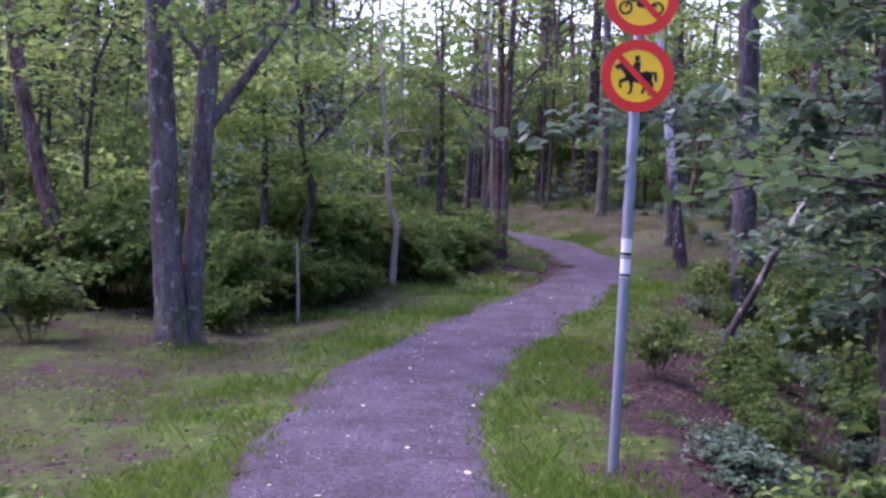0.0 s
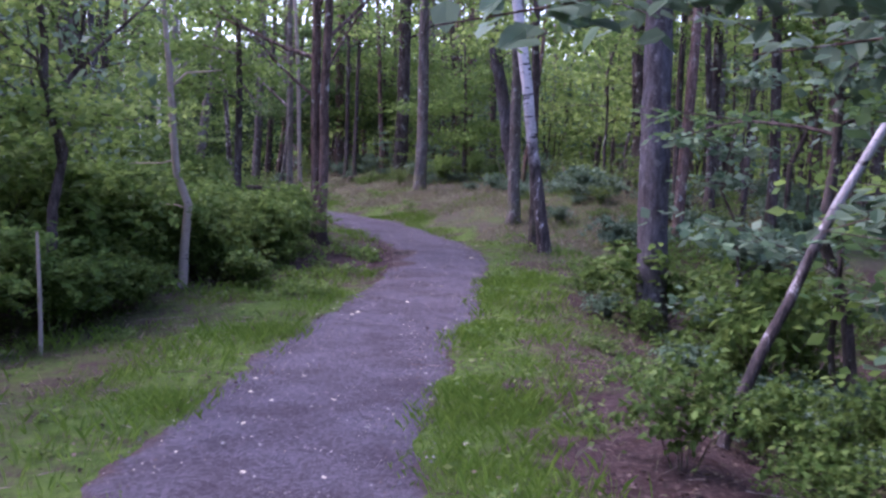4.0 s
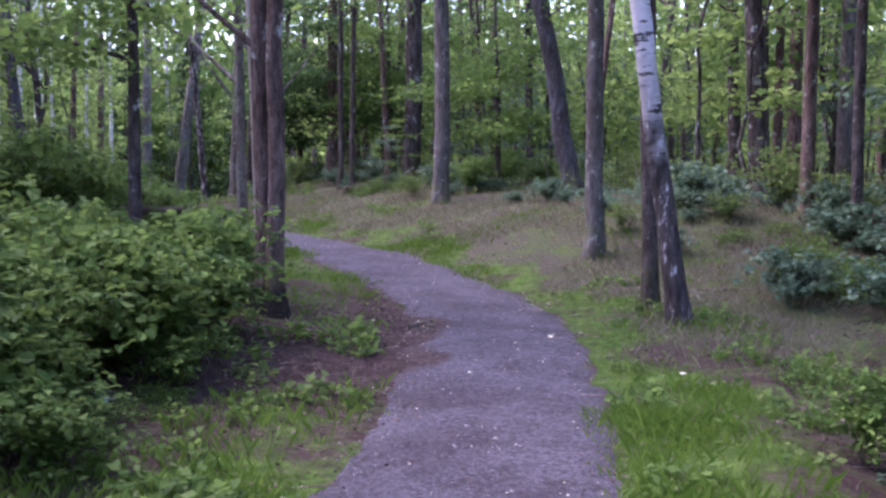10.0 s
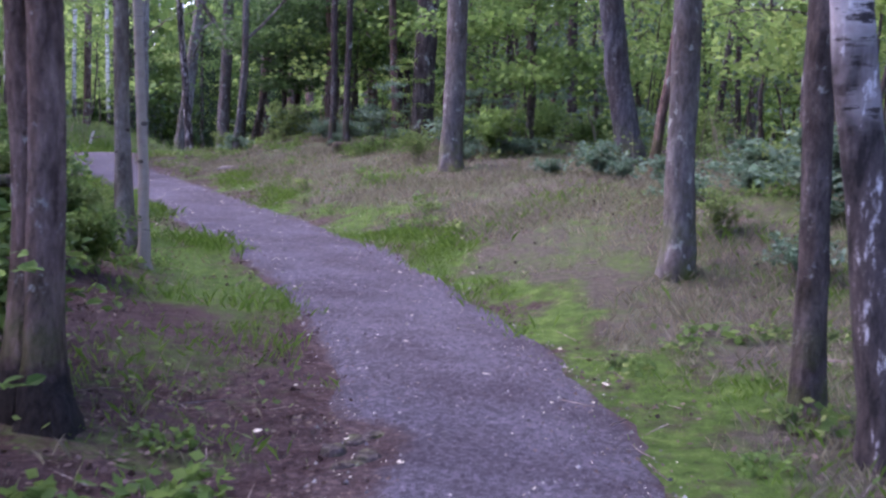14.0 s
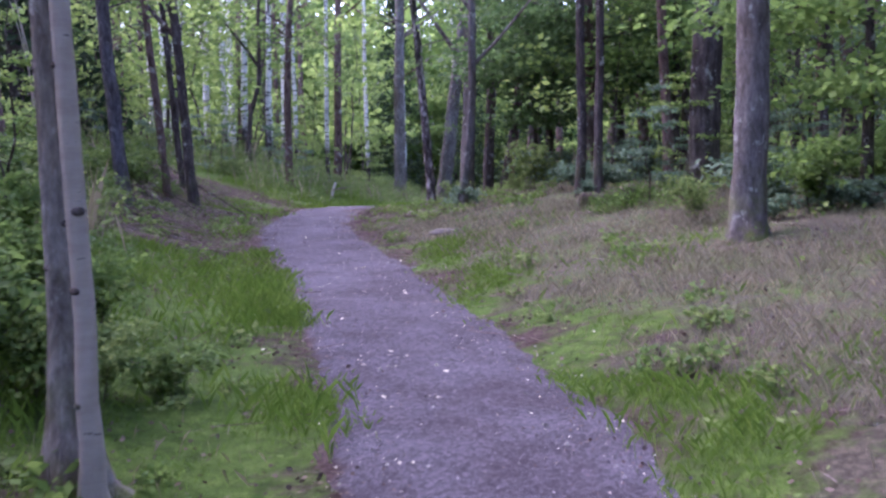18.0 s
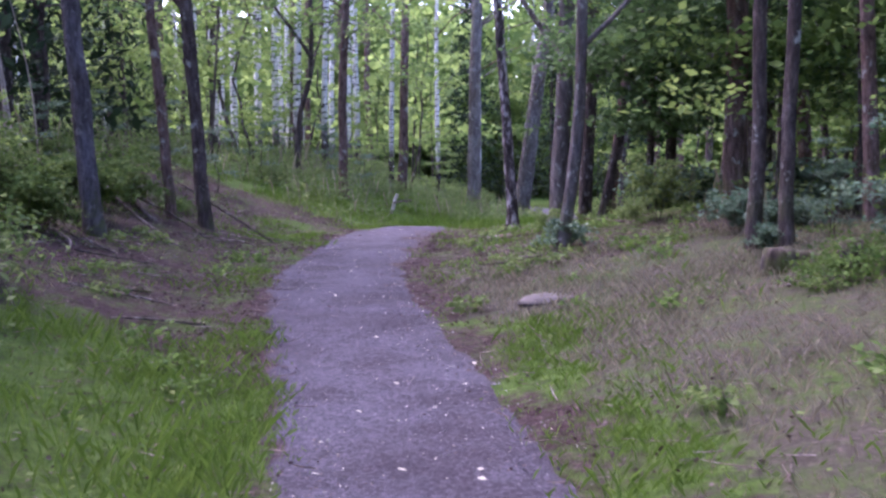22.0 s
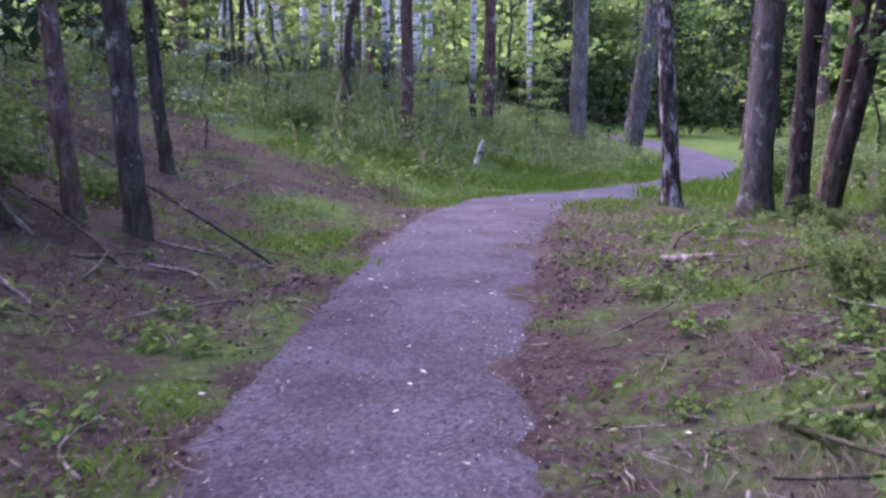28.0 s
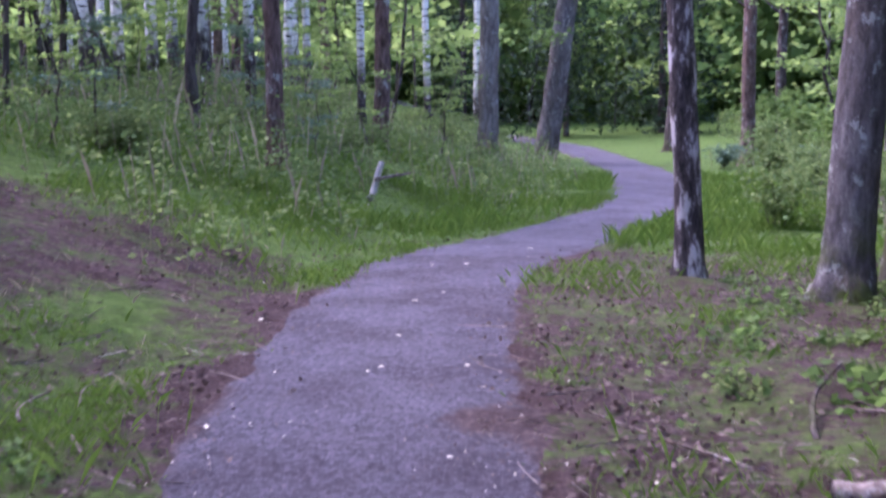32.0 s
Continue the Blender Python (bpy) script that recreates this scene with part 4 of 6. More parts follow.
def bar(x0, z0, x1, z1, w):
    dx, dz = x1 - x0, z1 - z0
    k = w / 2 / math.hypot(dx, dz)
    return [(x0 - dz * k, z0 + dx * k), (x0 + dz * k, z0 - dx * k), (x1 + dz * k, z1 - dx * k), (x1 - dz * k, z1 + dx * k)]


def road_sign():
    root = new("road_sign")
    x, y = 1.035, -0.05
    root.matrix_basis = pose(x, y, h1(x, y) - 0.02) @ pose(0, 0, 0, 0, 1.55, 6)
    bm = bmesh.new()
    bmesh.ops.create_cone(bm, cap_ends=True, segments=20, radius1=0.03, radius2=0.03, depth=2.95)
    bmesh.ops.translate(bm, verts=bm.verts, vec=(0, 0, 1.475))
    part("pole", bm, STEEL, root, "grey galvanised steel pole")
    bm = bmesh.new()
    bmesh.ops.create_cone(bm, cap_ends=True, segments=20, radius1=0.033, radius2=0.031, depth=0.03)
    bmesh.ops.translate(bm, verts=bm.verts, vec=(0, 0, 2.965))
    part("pole_cap", bm, SIGN_BLACK, root)
    for zc in (2.30, 2.72):
        plate = part("sign_plate", disc(0.196, 0.034, 0.038), SIGN_YELLOW, root, "round yellow prohibition plate with red rim")
        plate.location = (0, 0, zc)
        rim = part("rim", ring(0.145, 0.2, 0.006), SIGN_RED, plate)
        rim.location = (0, -0.036, 0)
        for zz in (-0.09, 0.09):
            bm = bmesh.new()
            bmesh.ops.create_cube(bm, size=1)
            bmesh.ops.scale(bm, vec=(0.09, 0.07, 0.025), verts=bm.verts)
            clamp = part("clamp", bm, STEEL, plate)
            clamp.location = (0, -0.0, zz)
        if zc < 2.5:
            marks = [oval(0.012, -0.008, 0.068, 0.03), oval(-0.03, -0.004, 0.036, 0.032), oval(0.05, -0.006, 0.034, 0.034), bar(-0.04, 0.005, -0.088, 0.062, 0.042), bar(-0.078, 0.066, -0.118, 0.04, 0.026), bar(-0.078, 0.064, -0.076, 0.088, 0.013),
                     bar(-0.045, -0.015, -0.095, -0.034, 0.02), bar(-0.095, -0.034, -0.088, -0.07, 0.013), bar(-0.035, -0.02, -0.028, -0.06, 0.02), bar(-0.028, -0.06, -0.034, -0.098, 0.013), bar(-0.034, -0.096, -0.048, -0.1, 0.011),
                     bar(0.05, -0.01, 0.046, -0.055, 0.024), bar(0.046, -0.055, 0.03, -0.096, 0.014), bar(0.062, -0.012, 0.086, -0.056, 0.022), bar(0.086, -0.056, 0.08, -0.1, 0.013), bar(0.08, -0.098, 0.066, -0.102, 0.011),
                     bar(0.07, 0.012, 0.1, 0.02, 0.014), bar(0.098, 0.022, 0.104, -0.03, 0.016), bar(-0.004, 0.012, -0.002, 0.078, 0.034), oval(-0.004, 0.096, 0.014, 0.017), bar(-0.008, 0.066, -0.04, 0.036, 0.012), bar(0.0, 0.018, -0.022, -0.022, 0.018)]
            name = "rider_symbol"
        else:
            marks = [bar(-0.06, -0.01, 0.03, 0.012, 0.02), bar(-0.085, -0.045, -0.05, 0.04, 0.01), bar(-0.065, 0.042, -0.03, 0.046, 0.008),
                     bar(-0.01, 0.02, 0.07, 0.03, 0.016), bar(0.0, -0.04, 0.085, -0.035, 0.012), oval(0.0, -0.025, 0.028, 0.022)]
            for wx in (-0.085, 0.085):
                for k in range(16):
                    a, b = 2 * math.pi * k / 16, 2 * math.pi * (k + 1) / 16
                    marks.append([(wx + r * math.cos(q), -0.05 + r * math.sin(q)) for r, q in ((0.038, a), (0.038, b), (0.026, b), (0.026, a))])
            name = "motorcycle_symbol"
        part(name, plate_shapes(marks, -0.0385), SIGN_BLACK, plate)
        part("slash", plate_shapes([bar(-0.108, 0.108, 0.108, -0.108, 0.034)], -0.0415), SIGN_RED, plate)
    for zc, hh in ((1.345, 0.1), (1.228, 0.105)):
        g = np.linspace(-2.7, -0.35, 8)
        bm = bmesh.new()
        lo = [bm.verts.new((0.0308 * math.cos(a), 0.0308 * math.sin(a), zc - hh / 2)) for a in g]
        hi = [bm.verts.new((0.0308 * math.cos(a), 0.0308 * math.sin(a), zc + hh / 2)) for a in g]
        for k in range(7):
            bm.faces.new((lo[k], lo[k + 1], hi[k + 1], hi[k]))
        st = part("sticker", bm, STICKER, root, "small white sticker on the pole")
        for dz in (-0.6,):
            bm = bmesh.new()
            a0 = [bm.verts.new((0.0314 * math.cos(a), 0.0314 * math.sin(a), zc + hh * dz * 0.75)) for a in g]
            a1 = [bm.verts.new((0.0314 * math.cos(a), 0.0314 * math.sin(a), zc + hh * dz * 0.75 + 0.016)) for a in g]
            for k in range(7):
                bm.faces.new((a0[k], a0[k + 1], a1[k + 1], a1[k]))
            part("print_bar", bm, SIGN_BLACK, st)
    tagged(root, "two round yellow and red prohibition signs on a grey pole", "road sign")


road_sign()


# ---- undergrowth ----
def scatter_shrubs(kind_weights, box, count, gap, size, seed, side=None, slack=-0.2):
    """Bushes spread over a stretch of the plan, clear of the path."""
    g = np.random.default_rng(seed)
    x0, x1, y0, y1 = box
    bushy = not set(kind_weights) & {5, 6}
    made = 0
    for _ in range(count * 30):
        x, y = g.uniform(x0, x1), g.uniform(y0, y1)
        d, s = path_gap([x], [y])
        if bushy and s[0] < 0 and y < 13.8 and x > np.interp(y, [5, 6, 8, 9.4, 10.5, 12.3, 13.5], [-4.2, -3.9, -3.5, -3.0, -2.4, -1.9, -1.75]) + slack:
            continue
        if d[0] < gap or (side and s[0] != side) or math.hypot(x + 2.75, y - 9.9) < 0.75 or math.hypot(x + 3.2, y - 6.9) < 0.95 or math.hypot(x + 6.1, y - 6.8) < 0.9 or math.hypot(x + 6.7, y - 34.7) < 0.9 or math.hypot(x + 3.3, y - 18.1) < 0.6 or math.hypot(x + 11.8, y - 42.4) < 1.3 or math.hypot(x + 11.1, y - 40.6) < 1.3:
            continue
        shrub(int(g.choice(list(kind_weights), p=np.array(list(kind_weights.values())) / sum(kind_weights.values()))), x, y, g.uniform(*size), g.uniform(0, 360), g)
        made += 1
        if made == count:
            break


scatter_shrubs({0: 3, 1: 4}, (-9, -1.8, 5.5, 13.6), 46, 2.3, (0.75, 1.2), 101, -1)
scatter_shrubs({0: 4, 2: 1}, (-3.8, -1.5, 5.5, 13.4), 30, 1.5, (0.4, 0.7), 102, -1)
scatter_shrubs({0: 3, 2: 2, 4: 2}, (2.4, 7, -1.5, 12.5), 40, 2.5, (0.6, 1.0), 103, 1)
scatter_shrubs({0: 3, 1: 2, 2: 1}, (1.7, 5, -2.2, 3.2), 16, 1.7, (0.3, 0.5), 121, 1)
scatter_shrubs({0: 2, 1: 3}, (-13, -5.5, 2.5, 11), 18, 3, (0.8, 1.3), 122, -1)
scatter_shrubs({0: 2, 1: 3}, (-21, -9, 12, 24), 24, 5, (0.9, 1.4), 125, -1)
scatter_shrubs({3: 3, 7: 2, 0: 1}, (-13, -5.5, 22, 31), 22, 2.6, (0.35, 0.7), 126, -1)
scatter_shrubs({2: 3, 3: 2, 4: 1}, (-1.5, 4, 16.5, 27), 22, 2.5, (0.3, 0.55), 127, 1)
scatter_shrubs({2: 1, 3: 2, 4: 1}, (-6.5, -3, 31, 39.5), 14, 2.2, (0.25, 0.5), 128, 1)
scatter_shrubs({4: 3, 5: 1}, (-3, -1.6, 27.6, 29), 5, 3, (0.5, 0.8), 123, 1)
scatter_shrubs({1: 3, 0: 1, 7: 2}, (-9, 4, 50, 68), 22, 3.0, (0.8, 1.5), 143, 1)
scatter_shrubs({7: 3, 3: 3}, (-8, -1, 43, 60), 16, 1.8, (0.4, 0.75), 124, 1)
scatter_shrubs({4: 3, 2: 3, 0: 2}, (1.2, 5, -1.0, 12.8), 58, 1.85, (0.28, 0.5), 116, 1)
scatter_shrubs({0: 3, 1: 1}, (-3.6, -1.95, 12.4, 15.4), 11, 1.85, (0.4, 0.7), 117, -1)
scatter_shrubs({0: 3, 3: 1, 1: 2}, (-6.2, -3.6, 18.4, 22.8), 12, 2.3, (0.4, 0.65), 118, -1)
scatter_shrubs({2: 4, 4: 1}, (2.2, 6.5, 13.5, 22), 24, 2.6, (0.5, 0.85), 119, 1)
scatter_shrubs({0: 3, 4: 3}, (-13.5, -10.6, 29, 33.5), 9, 3.6, (0.5, 0.9), 120, -1)
scatter_shrubs({4: 2, 2: 3, 3: 1}, (2.2, 7, 12.5, 22), 34, 2.3, (0.5, 0.95), 104, 1)
scatter_shrubs({0: 3, 3: 2, 1: 2}, (-9, -4.0, 16, 24), 22, 2.6, (0.5, 0.85), 105, -1)
scatter_shrubs({7: 3, 3: 3, 0: 1}, (-16, -7, 24, 35), 12, 3.1, (0.4, 0.7), 106, -1)
scatter_shrubs({7: 6, 3: 2}, (-20, -10.5, 36.2, 60), 36, 2.4, (0.4, 0.75), 107, -1)
scatter_shrubs({3: 2, 2: 3, 4: 2}, (-5, 4, 26, 42), 32, 2.6, (0.6, 1.0), 108, 1)
scatter_shrubs({3: 3, 2: 1}, (-9, -1, 41, 64), 30, 1.5, (0.6, 1.1), 109, 1)

scatter_shrubs({1: 3, 0: 2}, (-8.5, -3.4, 6.6, 12.5), 30, 2.2, (0.7, 1.15), 144, -1)
scatter_shrubs({0: 2, 1: 1}, (-3.6, -1.9, 9.2, 13.6), 20, 1.1, (0.35, 0.62), 145, -1)
scatter_shrubs({0: 3, 4: 2, 1: 1}, (-3.4, -1.85, 8.6, 13.0), 26, 1.3, (0.3, 0.48), 146, -1, slack=0.4)
scatter_shrubs({0: 3, 1: 2}, (-5.0, -2.6, 6.0, 9.6), 12, 2.0, (0.45, 0.7), 147, -1, slack=0.15)
scatter_shrubs({0: 3, 3: 2}, (-4.6, -2.7, 17.4, 21.2), 16, 1.45, (0.3, 0.5), 148, -1)
scatter_shrubs({4: 3, 0: 2}, (-6, -2.3, 6.3, 12.5), 24, 1.7, (0.35, 0.62), 141, -1)
scatter_shrubs({0: 2, 4: 2}, (-10.5, -4.7, 5.5, 10.5), 18, 3, (0.4, 0.8), 142, -1)
scatter_shrubs({4: 4, 0: 2, 3: 1}, (-13, -9.2, 26.5, 34), 30, 3.0, (0.35, 0.7), 138, -1)
scatter_shrubs({0: 3, 1: 2}, (-3.3, -1.7, 7.5, 13.9), 18, 1.3, (0.4, 0.72), 131, -1)
scatter_shrubs({3: 3, 0: 2}, (-14, -8.4, 22.5, 33), 16, 3.0, (0.35, 0.6), 132, -1)
scatter_shrubs({2: 3, 1: 1}, (-3, 2.5, 24, 31), 26, 3.2, (0.3, 0.6), 135, 1)
scatter_shrubs({0: 2, 2: 3}, (1.9, 4.2, 3.5, 12), 26, 2.2, (0.3, 0.6), 136, 1)
scatter_shrubs({0: 2, 1: 2}, (-4.6, -2.9, 18.4, 24), 12, 1.9, (0.3, 0.5), 137, -1)
scatter_shrubs({5: 2, 6: 3}, (-2.6, -0.8, 9, 15), 40, 0.95, (0.6, 1.4), 110, -1)
scatter_shrubs({5: 2, 6: 4}, (0.4, 2.4, 9, 17), 30, 0.85, (0.6, 1.4), 111, 1)
scatter_shrubs({5: 3, 6: 3}, (-6, 0.5, 18, 30), 40, 1.0, (0.5, 1.2), 112, 1)
scatter_shrubs({5: 3, 6: 2}, (-10.5, -2.6, 18, 36), 90, 1.0, (0.5, 1.3), 113, -1)
scatter_shrubs({5: 3, 6: 3}, (-7.5, -3.5, 29, 40), 110, 1.2, (0.6, 1.3), 114, 1)
scatter_shrubs({5: 2, 6: 2}, (-3, 2.5, -3, 9), 36, 1.0, (0.5, 1.2), 115)

# saplings and leafy understorey, thick behind the trunks
g0 = np.random.default_rng(77)
SPOTS = [
    ((5.0, 18, 15, 55), 44, (0, 1, 3, 1), 4.4, (0.7, 1.6)), ((-6, 8, 36, 70), 40, (0, 0, 1, 2), 4.0, (0.7, 1.4)),
    ((-13, -4.5, 10, 24), 18, (0, 2, 0), 3.6, (0.6, 1.0)), ((-40, -15, 40, 95), 64, (1, 3, 1), 4.0, (0.9, 1.7)), ((-26, -13, 2, 26), 30, (0, 1), 6, (0.9, 1.7)),
    ((3.2, 8, 4.5, 12), 8, (2, 0), 2.2, (0.5, 0.85)), ((-3.5, 0, 31, 37), 5, (0, 1), 3.6, (0.6, 0.9)), ((-24, 14, 72, 100), 22, (1, 0, 3), 4, (1.5, 2.2))]
for box, n, kinds, gap, size in SPOTS:
    made = 0
    while made < n:
        x, y = g0.uniform(box[0], box[1]), g0.uniform(box[2], box[3])
        if path_gap([x], [y])[0][0] < gap:
            continue
        sapling(x, y, int(g0.choice(kinds)), g0.uniform(*size), g0)
        made += 1

def understorey_model(seed, tall, r, material, boughs, leaf=0.125, fork=False):
    """A slim crooked young tree with rising limbs and level layers of leaves."""
    g = np.random.default_rng(seed)
    root = new("understorey_tree")
    zs = np.linspace(0, tall, 12)
    bend = np.cumsum(g.normal(0, 0.09, (12, 2)), 0) + zs[:, None] * g.normal(0, 0.07, 2)
    bend -= bend[0]
    line = np.column_stack([bend, zs])
    v, f = tube(line, r * np.linspace(1.15, 0.25, 12), 7, 0.08, seed, 0.5)
    child("trunk", mesh_np("trunk", v, f, BARK["dark"], True), root)
    spots = []
    for n in range(boughs):
        h = tall * (0.24 + 0.72 * (n + g.random()) / boughs)
        a = n * 2.4 + g.uniform(-0.5, 0.5)
        s0 = np.array([np.interp(h, zs, line[:, 0]), np.interp(h, zs, line[:, 1]), h])
        length = g.uniform(0.9, 2.1) * (1.15 - 0.5 * h / tall) * tall / 6.5
        rise = 1.3 if fork and n < 2 else g.uniform(0.15, 0.75)
        q = np.linspace(0, 1, 7)[:, None]
        limb = s0 + np.array([math.cos(a), math.sin(a), rise]) * q * length - np.array([0, 0, 0.28 * length]) * q ** 2 + g.normal(0, 0.035, (7, 3)) * q
        twigs = [tube(limb, r * (0.7 if fork and n < 2 else 0.36) * np.linspace(1, 0.2, 7), 5, 0.1, seed + n)]
        hubs = [limb[2:]]
        for m in range(3):
            w = limb[2 + m] + np.linspace(0, 1, 4)[:, None] * (np.array([math.cos(a + (m % 2 * 2 - 1) * 0.8), math.sin(a + (m % 2 * 2 - 1) * 0.8), 0.12]) * length * 0.45)
            twigs.append(tube(w, r * 0.16 * np.linspace(1, 0.3, 4), 4, 0.1, seed + n + m))
            hubs.append(w[1:])
        child("limb", mesh_np("limb", *join(twigs), BARK["dark"], True), root)
        spots.append(np.concatenate(hubs))
    hub = np.concatenate(spots)
    p = np.repeat(hub, 8, 0) + g.normal(size=(len(hub) * 8, 3)) * [0.17, 0.17, 0.05]
    v, f = leaves(p, leaf, g, 0.8, 0.7, 0.45)
    child("foliage", mesh_np("foliage", v, f, material), root)
    return tagged(root, "slim crooked young tree with level layers of leaves", "tree", "woodland understorey")


UNDER = [understorey_model(901, 6.5, 0.045, LEAF_BRIGHT, 9), understorey_model(902, 7.5, 0.055, LEAF_GREEN, 9, fork=True), understorey_model(903, 5.0, 0.032, LEAF_BRIGHT, 8),
         understorey_model(904, 6.0, 0.05, LEAF_OAK, 9, 0.12), understorey_model(905, 8.0, 0.065, LEAF_GREEN, 10, fork=True), understorey_model(906, 3.6, 0.025, LEAF_COOL, 7, 0.11)]
for k, spot in enumerate([(7.2, 24), (8.4, 31), (6.8, 35.5), (-0.6, 39), (9.5, 27), (5.8, 19.5)]):
    UNDER[k].matrix_basis = pose(*spot, h1(*spot) - 0.04)
g2 = np.random.default_rng(57)
for box, n, gap, pick, low, high in [((-19, -10.6, 35.5, 54), 28, 2.6, (0, 2, 2, 5), 0.28, 0.55), ((-14.5, -9.2, 23, 33), 12, 3.2, (2, 5, 0), 0.25, 0.45), ((-7, -3, 18, 23), 8, 2.6, (2, 0), 0.25, 0.4), ((-3.5, 1.5, 24.5, 33), 14, 3.4, (5, 5, 2), 0.22, 0.42)]:
    made = 0
    while made < n:
        x, y = g2.uniform(box[0], box[1]), g2.uniform(box[2], box[3])
        if path_gap([x], [y])[0][0] < gap:
            continue
        c = copy_thing(UNDER[int(g2.choice(pick))], pose(x, y, h1(x, y) - 0.03, 0, 0, g2.uniform(0, 360)))
        q = g2.uniform(low, high)
        c.scale = (q, q, q)
        made += 1
for box, n, gap, pick in [((3.4, 14, 14, 46), 52, 4.2, (0, 1, 2, 4, 5, 0, 2)), ((-4.5, 3.5, 34, 60), 30, 4.4, (0, 1, 4, 2, 3)), ((-12, -3.6, 8, 24), 20, 3.4, (1, 4, 5, 0)), ((-30, -14, 38, 78), 14, 5, (0, 2, 1)), ((2.6, 8, 0, 12), 14, 3.0, (5, 3, 1)), ((-9.5, 2, 50, 70), 10, 3.0, (0, 2, 1)), ((-18, -11, 22, 36), 10, 5, (3, 1))]:
    made = 0
    while made < n:
        x, y = g2.uniform(box[0], box[1]), g2.uniform(box[2], box[3])
        if path_gap([x], [y])[0][0] < gap:
            continue
        c = copy_thing(UNDER[int(g2.choice(pick))], pose(x, y, h1(x, y) - 0.04, 0, 0, g2.uniform(0, 360)))
        q = g2.uniform(0.75, 1.25)
        c.scale = (q, q, q)
        made += 1

# far trees: a few built, then copied through the wood
g1 = np.random.default_rng(55)
MODELS = [tree(k, x, y, d, ln, tall=t, crown=c, sides=8, thin=True) for k, x, y, d, ln, t, c in [
    ("brown", 12, 44, 0.26, 0.02, 13, 0), ("dark", 10.5, 48, 0.2, -0.03, 12, 1), ("grey", 13, 39, 0.3, 0.0, 14, 2), ("birch", -27, 52, 0.24, 0.02, 14, 1), ("dark", 14, 30, 0.16, 0.05, 11, 2)]]
for box, n, gap, pick in [((6.5, 26, 4, 75), 56, 6, (0, 1, 2, 4, 4)), ((-5, 8, 37, 85), 34, 4.5, (0, 1, 2, 4)), ((-42, -19.5, 48, 95), 50, 5, (3, 3, 3, 0, 4)), ((-28, -9, 2, 30), 20, 6, (0, 1, 2, 3)), ((-12, 14, -30, -12), 14, 4, (0, 1, 2))]:
    made = 0
    while made < n:
        x, y = g1.uniform(box[0], box[1]), g1.uniform(box[2], box[3])
        if path_gap([x], [y])[0][0] < gap:
            continue
        c = copy_thing(MODELS[int(g1.choice(pick))], pose(x, y, h1(x, y) - 0.05, 0, 0, g1.uniform(0, 360)))
        q = g1.uniform(0.8, 1.25)
        c.scale = (q, q, q)
        made += 1


# the wood goes on all round
def far_woods():
    g = np.random.default_rng(91)
    n = 6400
    a, r = g.uniform(0, 2 * np.pi, n), g.uniform(46, 72, n)
    a = np.where((np.sin(a) < -0.25) & (g.random(n) < 0.6), -a, a)
    c = np.stack([-4 + np.cos(a) * r * 0.8, 32 + np.sin(a) * r * 1.1, np.where(g.random(n) < 0.88, g.uniform(-1, 8.6, n), g.uniform(8.6, 14.5, n))], 1)
    p = np.repeat(c, 28, 0) + g.normal(size=(n * 28, 3)) * [1.3, 1.3, 0.8]
    v, f = leaves(p, 0.7, g, 0.85, 0.1, 2.5)
    # Backlight on the right and shade on the left are put into leaf colour.
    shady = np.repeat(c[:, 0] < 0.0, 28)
    for pick, mat, words in ((~shady, LEAF_BRIGHT, "distant woodland closing the view, leaves coloured brighter as if backlit"), (shady, LEAF_GREEN, "distant woodland closing the view, leaves coloured darker as if shaded")):
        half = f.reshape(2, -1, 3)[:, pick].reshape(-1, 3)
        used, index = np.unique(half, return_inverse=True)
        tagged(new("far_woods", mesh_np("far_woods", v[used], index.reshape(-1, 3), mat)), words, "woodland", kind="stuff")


far_woods()


def backdrop():
    """The dim green mass of the wood beyond, an uneven wall of foliage."""
    n = 360
    a = np.linspace(0, 2 * np.pi, n, endpoint=False)
    rows = []
    for z, push in ((-2.0, 0), (2.0, 1.5), (5.0, 0.5), (8.0, 2.0)):
        w = np.array([noise.fractal((math.cos(q) * 9, math.sin(q) * 9, z), 1.0, 2.0, 5) for q in a])
        r = 88 + push + 3 * w
        rows.append(np.stack([-4 + np.cos(a) * r * 0.8, 32 + np.sin(a) * r * 1.05, z + (2.2 * w if z > 6 else 0.5 * w)], 1))
    i, j = np.meshgrid(np.arange(3), np.arange(n), indexing="ij")
    k = (j + 1) % n
    f = np.stack([i * n + j, i * n + k, (i + 1) * n + k, (i + 1) * n + j], -1).reshape(-1, 4)
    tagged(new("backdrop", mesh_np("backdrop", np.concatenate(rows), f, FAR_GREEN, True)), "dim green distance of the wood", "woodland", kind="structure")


backdrop()


# ---- grass, litter, stones ----
def along(n, s0, s1, near, far, seed, power=1.0):
    """Random places beside the path: by the way along it and the distance from its edge, on both sides."""
    g = np.random.default_rng(seed)
    s = g.uniform(s0, s1, n)
    cx, cy = np.interp(s, _line_s, _line[:, 0]), np.interp(s, _line_s, _line[:, 1])
    t = np.stack([np.interp(s, _line_s, np.gradient(_line[:, 0])), np.interp(s, _line_s, np.gradient(_line[:, 1]))], 1)
    t /= np.linalg.norm(t, axis=1)[:, None]
    e = near + (far - near) * g.random(n) ** power
    side = np.where(g.random(n) < 0.5, -1.0, 1.0)
    o = side * (width_at(cy) / 2 + e)
    x, y = cx + t[:, 1] * o, cy - t[:, 0] * o
    lump = np.array([noise.fractal((a * 0.75, b * 0.75, seed * 1.7), 1.0, 2.0, 2) for a, b in zip(x, y)])
    return x, y, e, side, lump, g


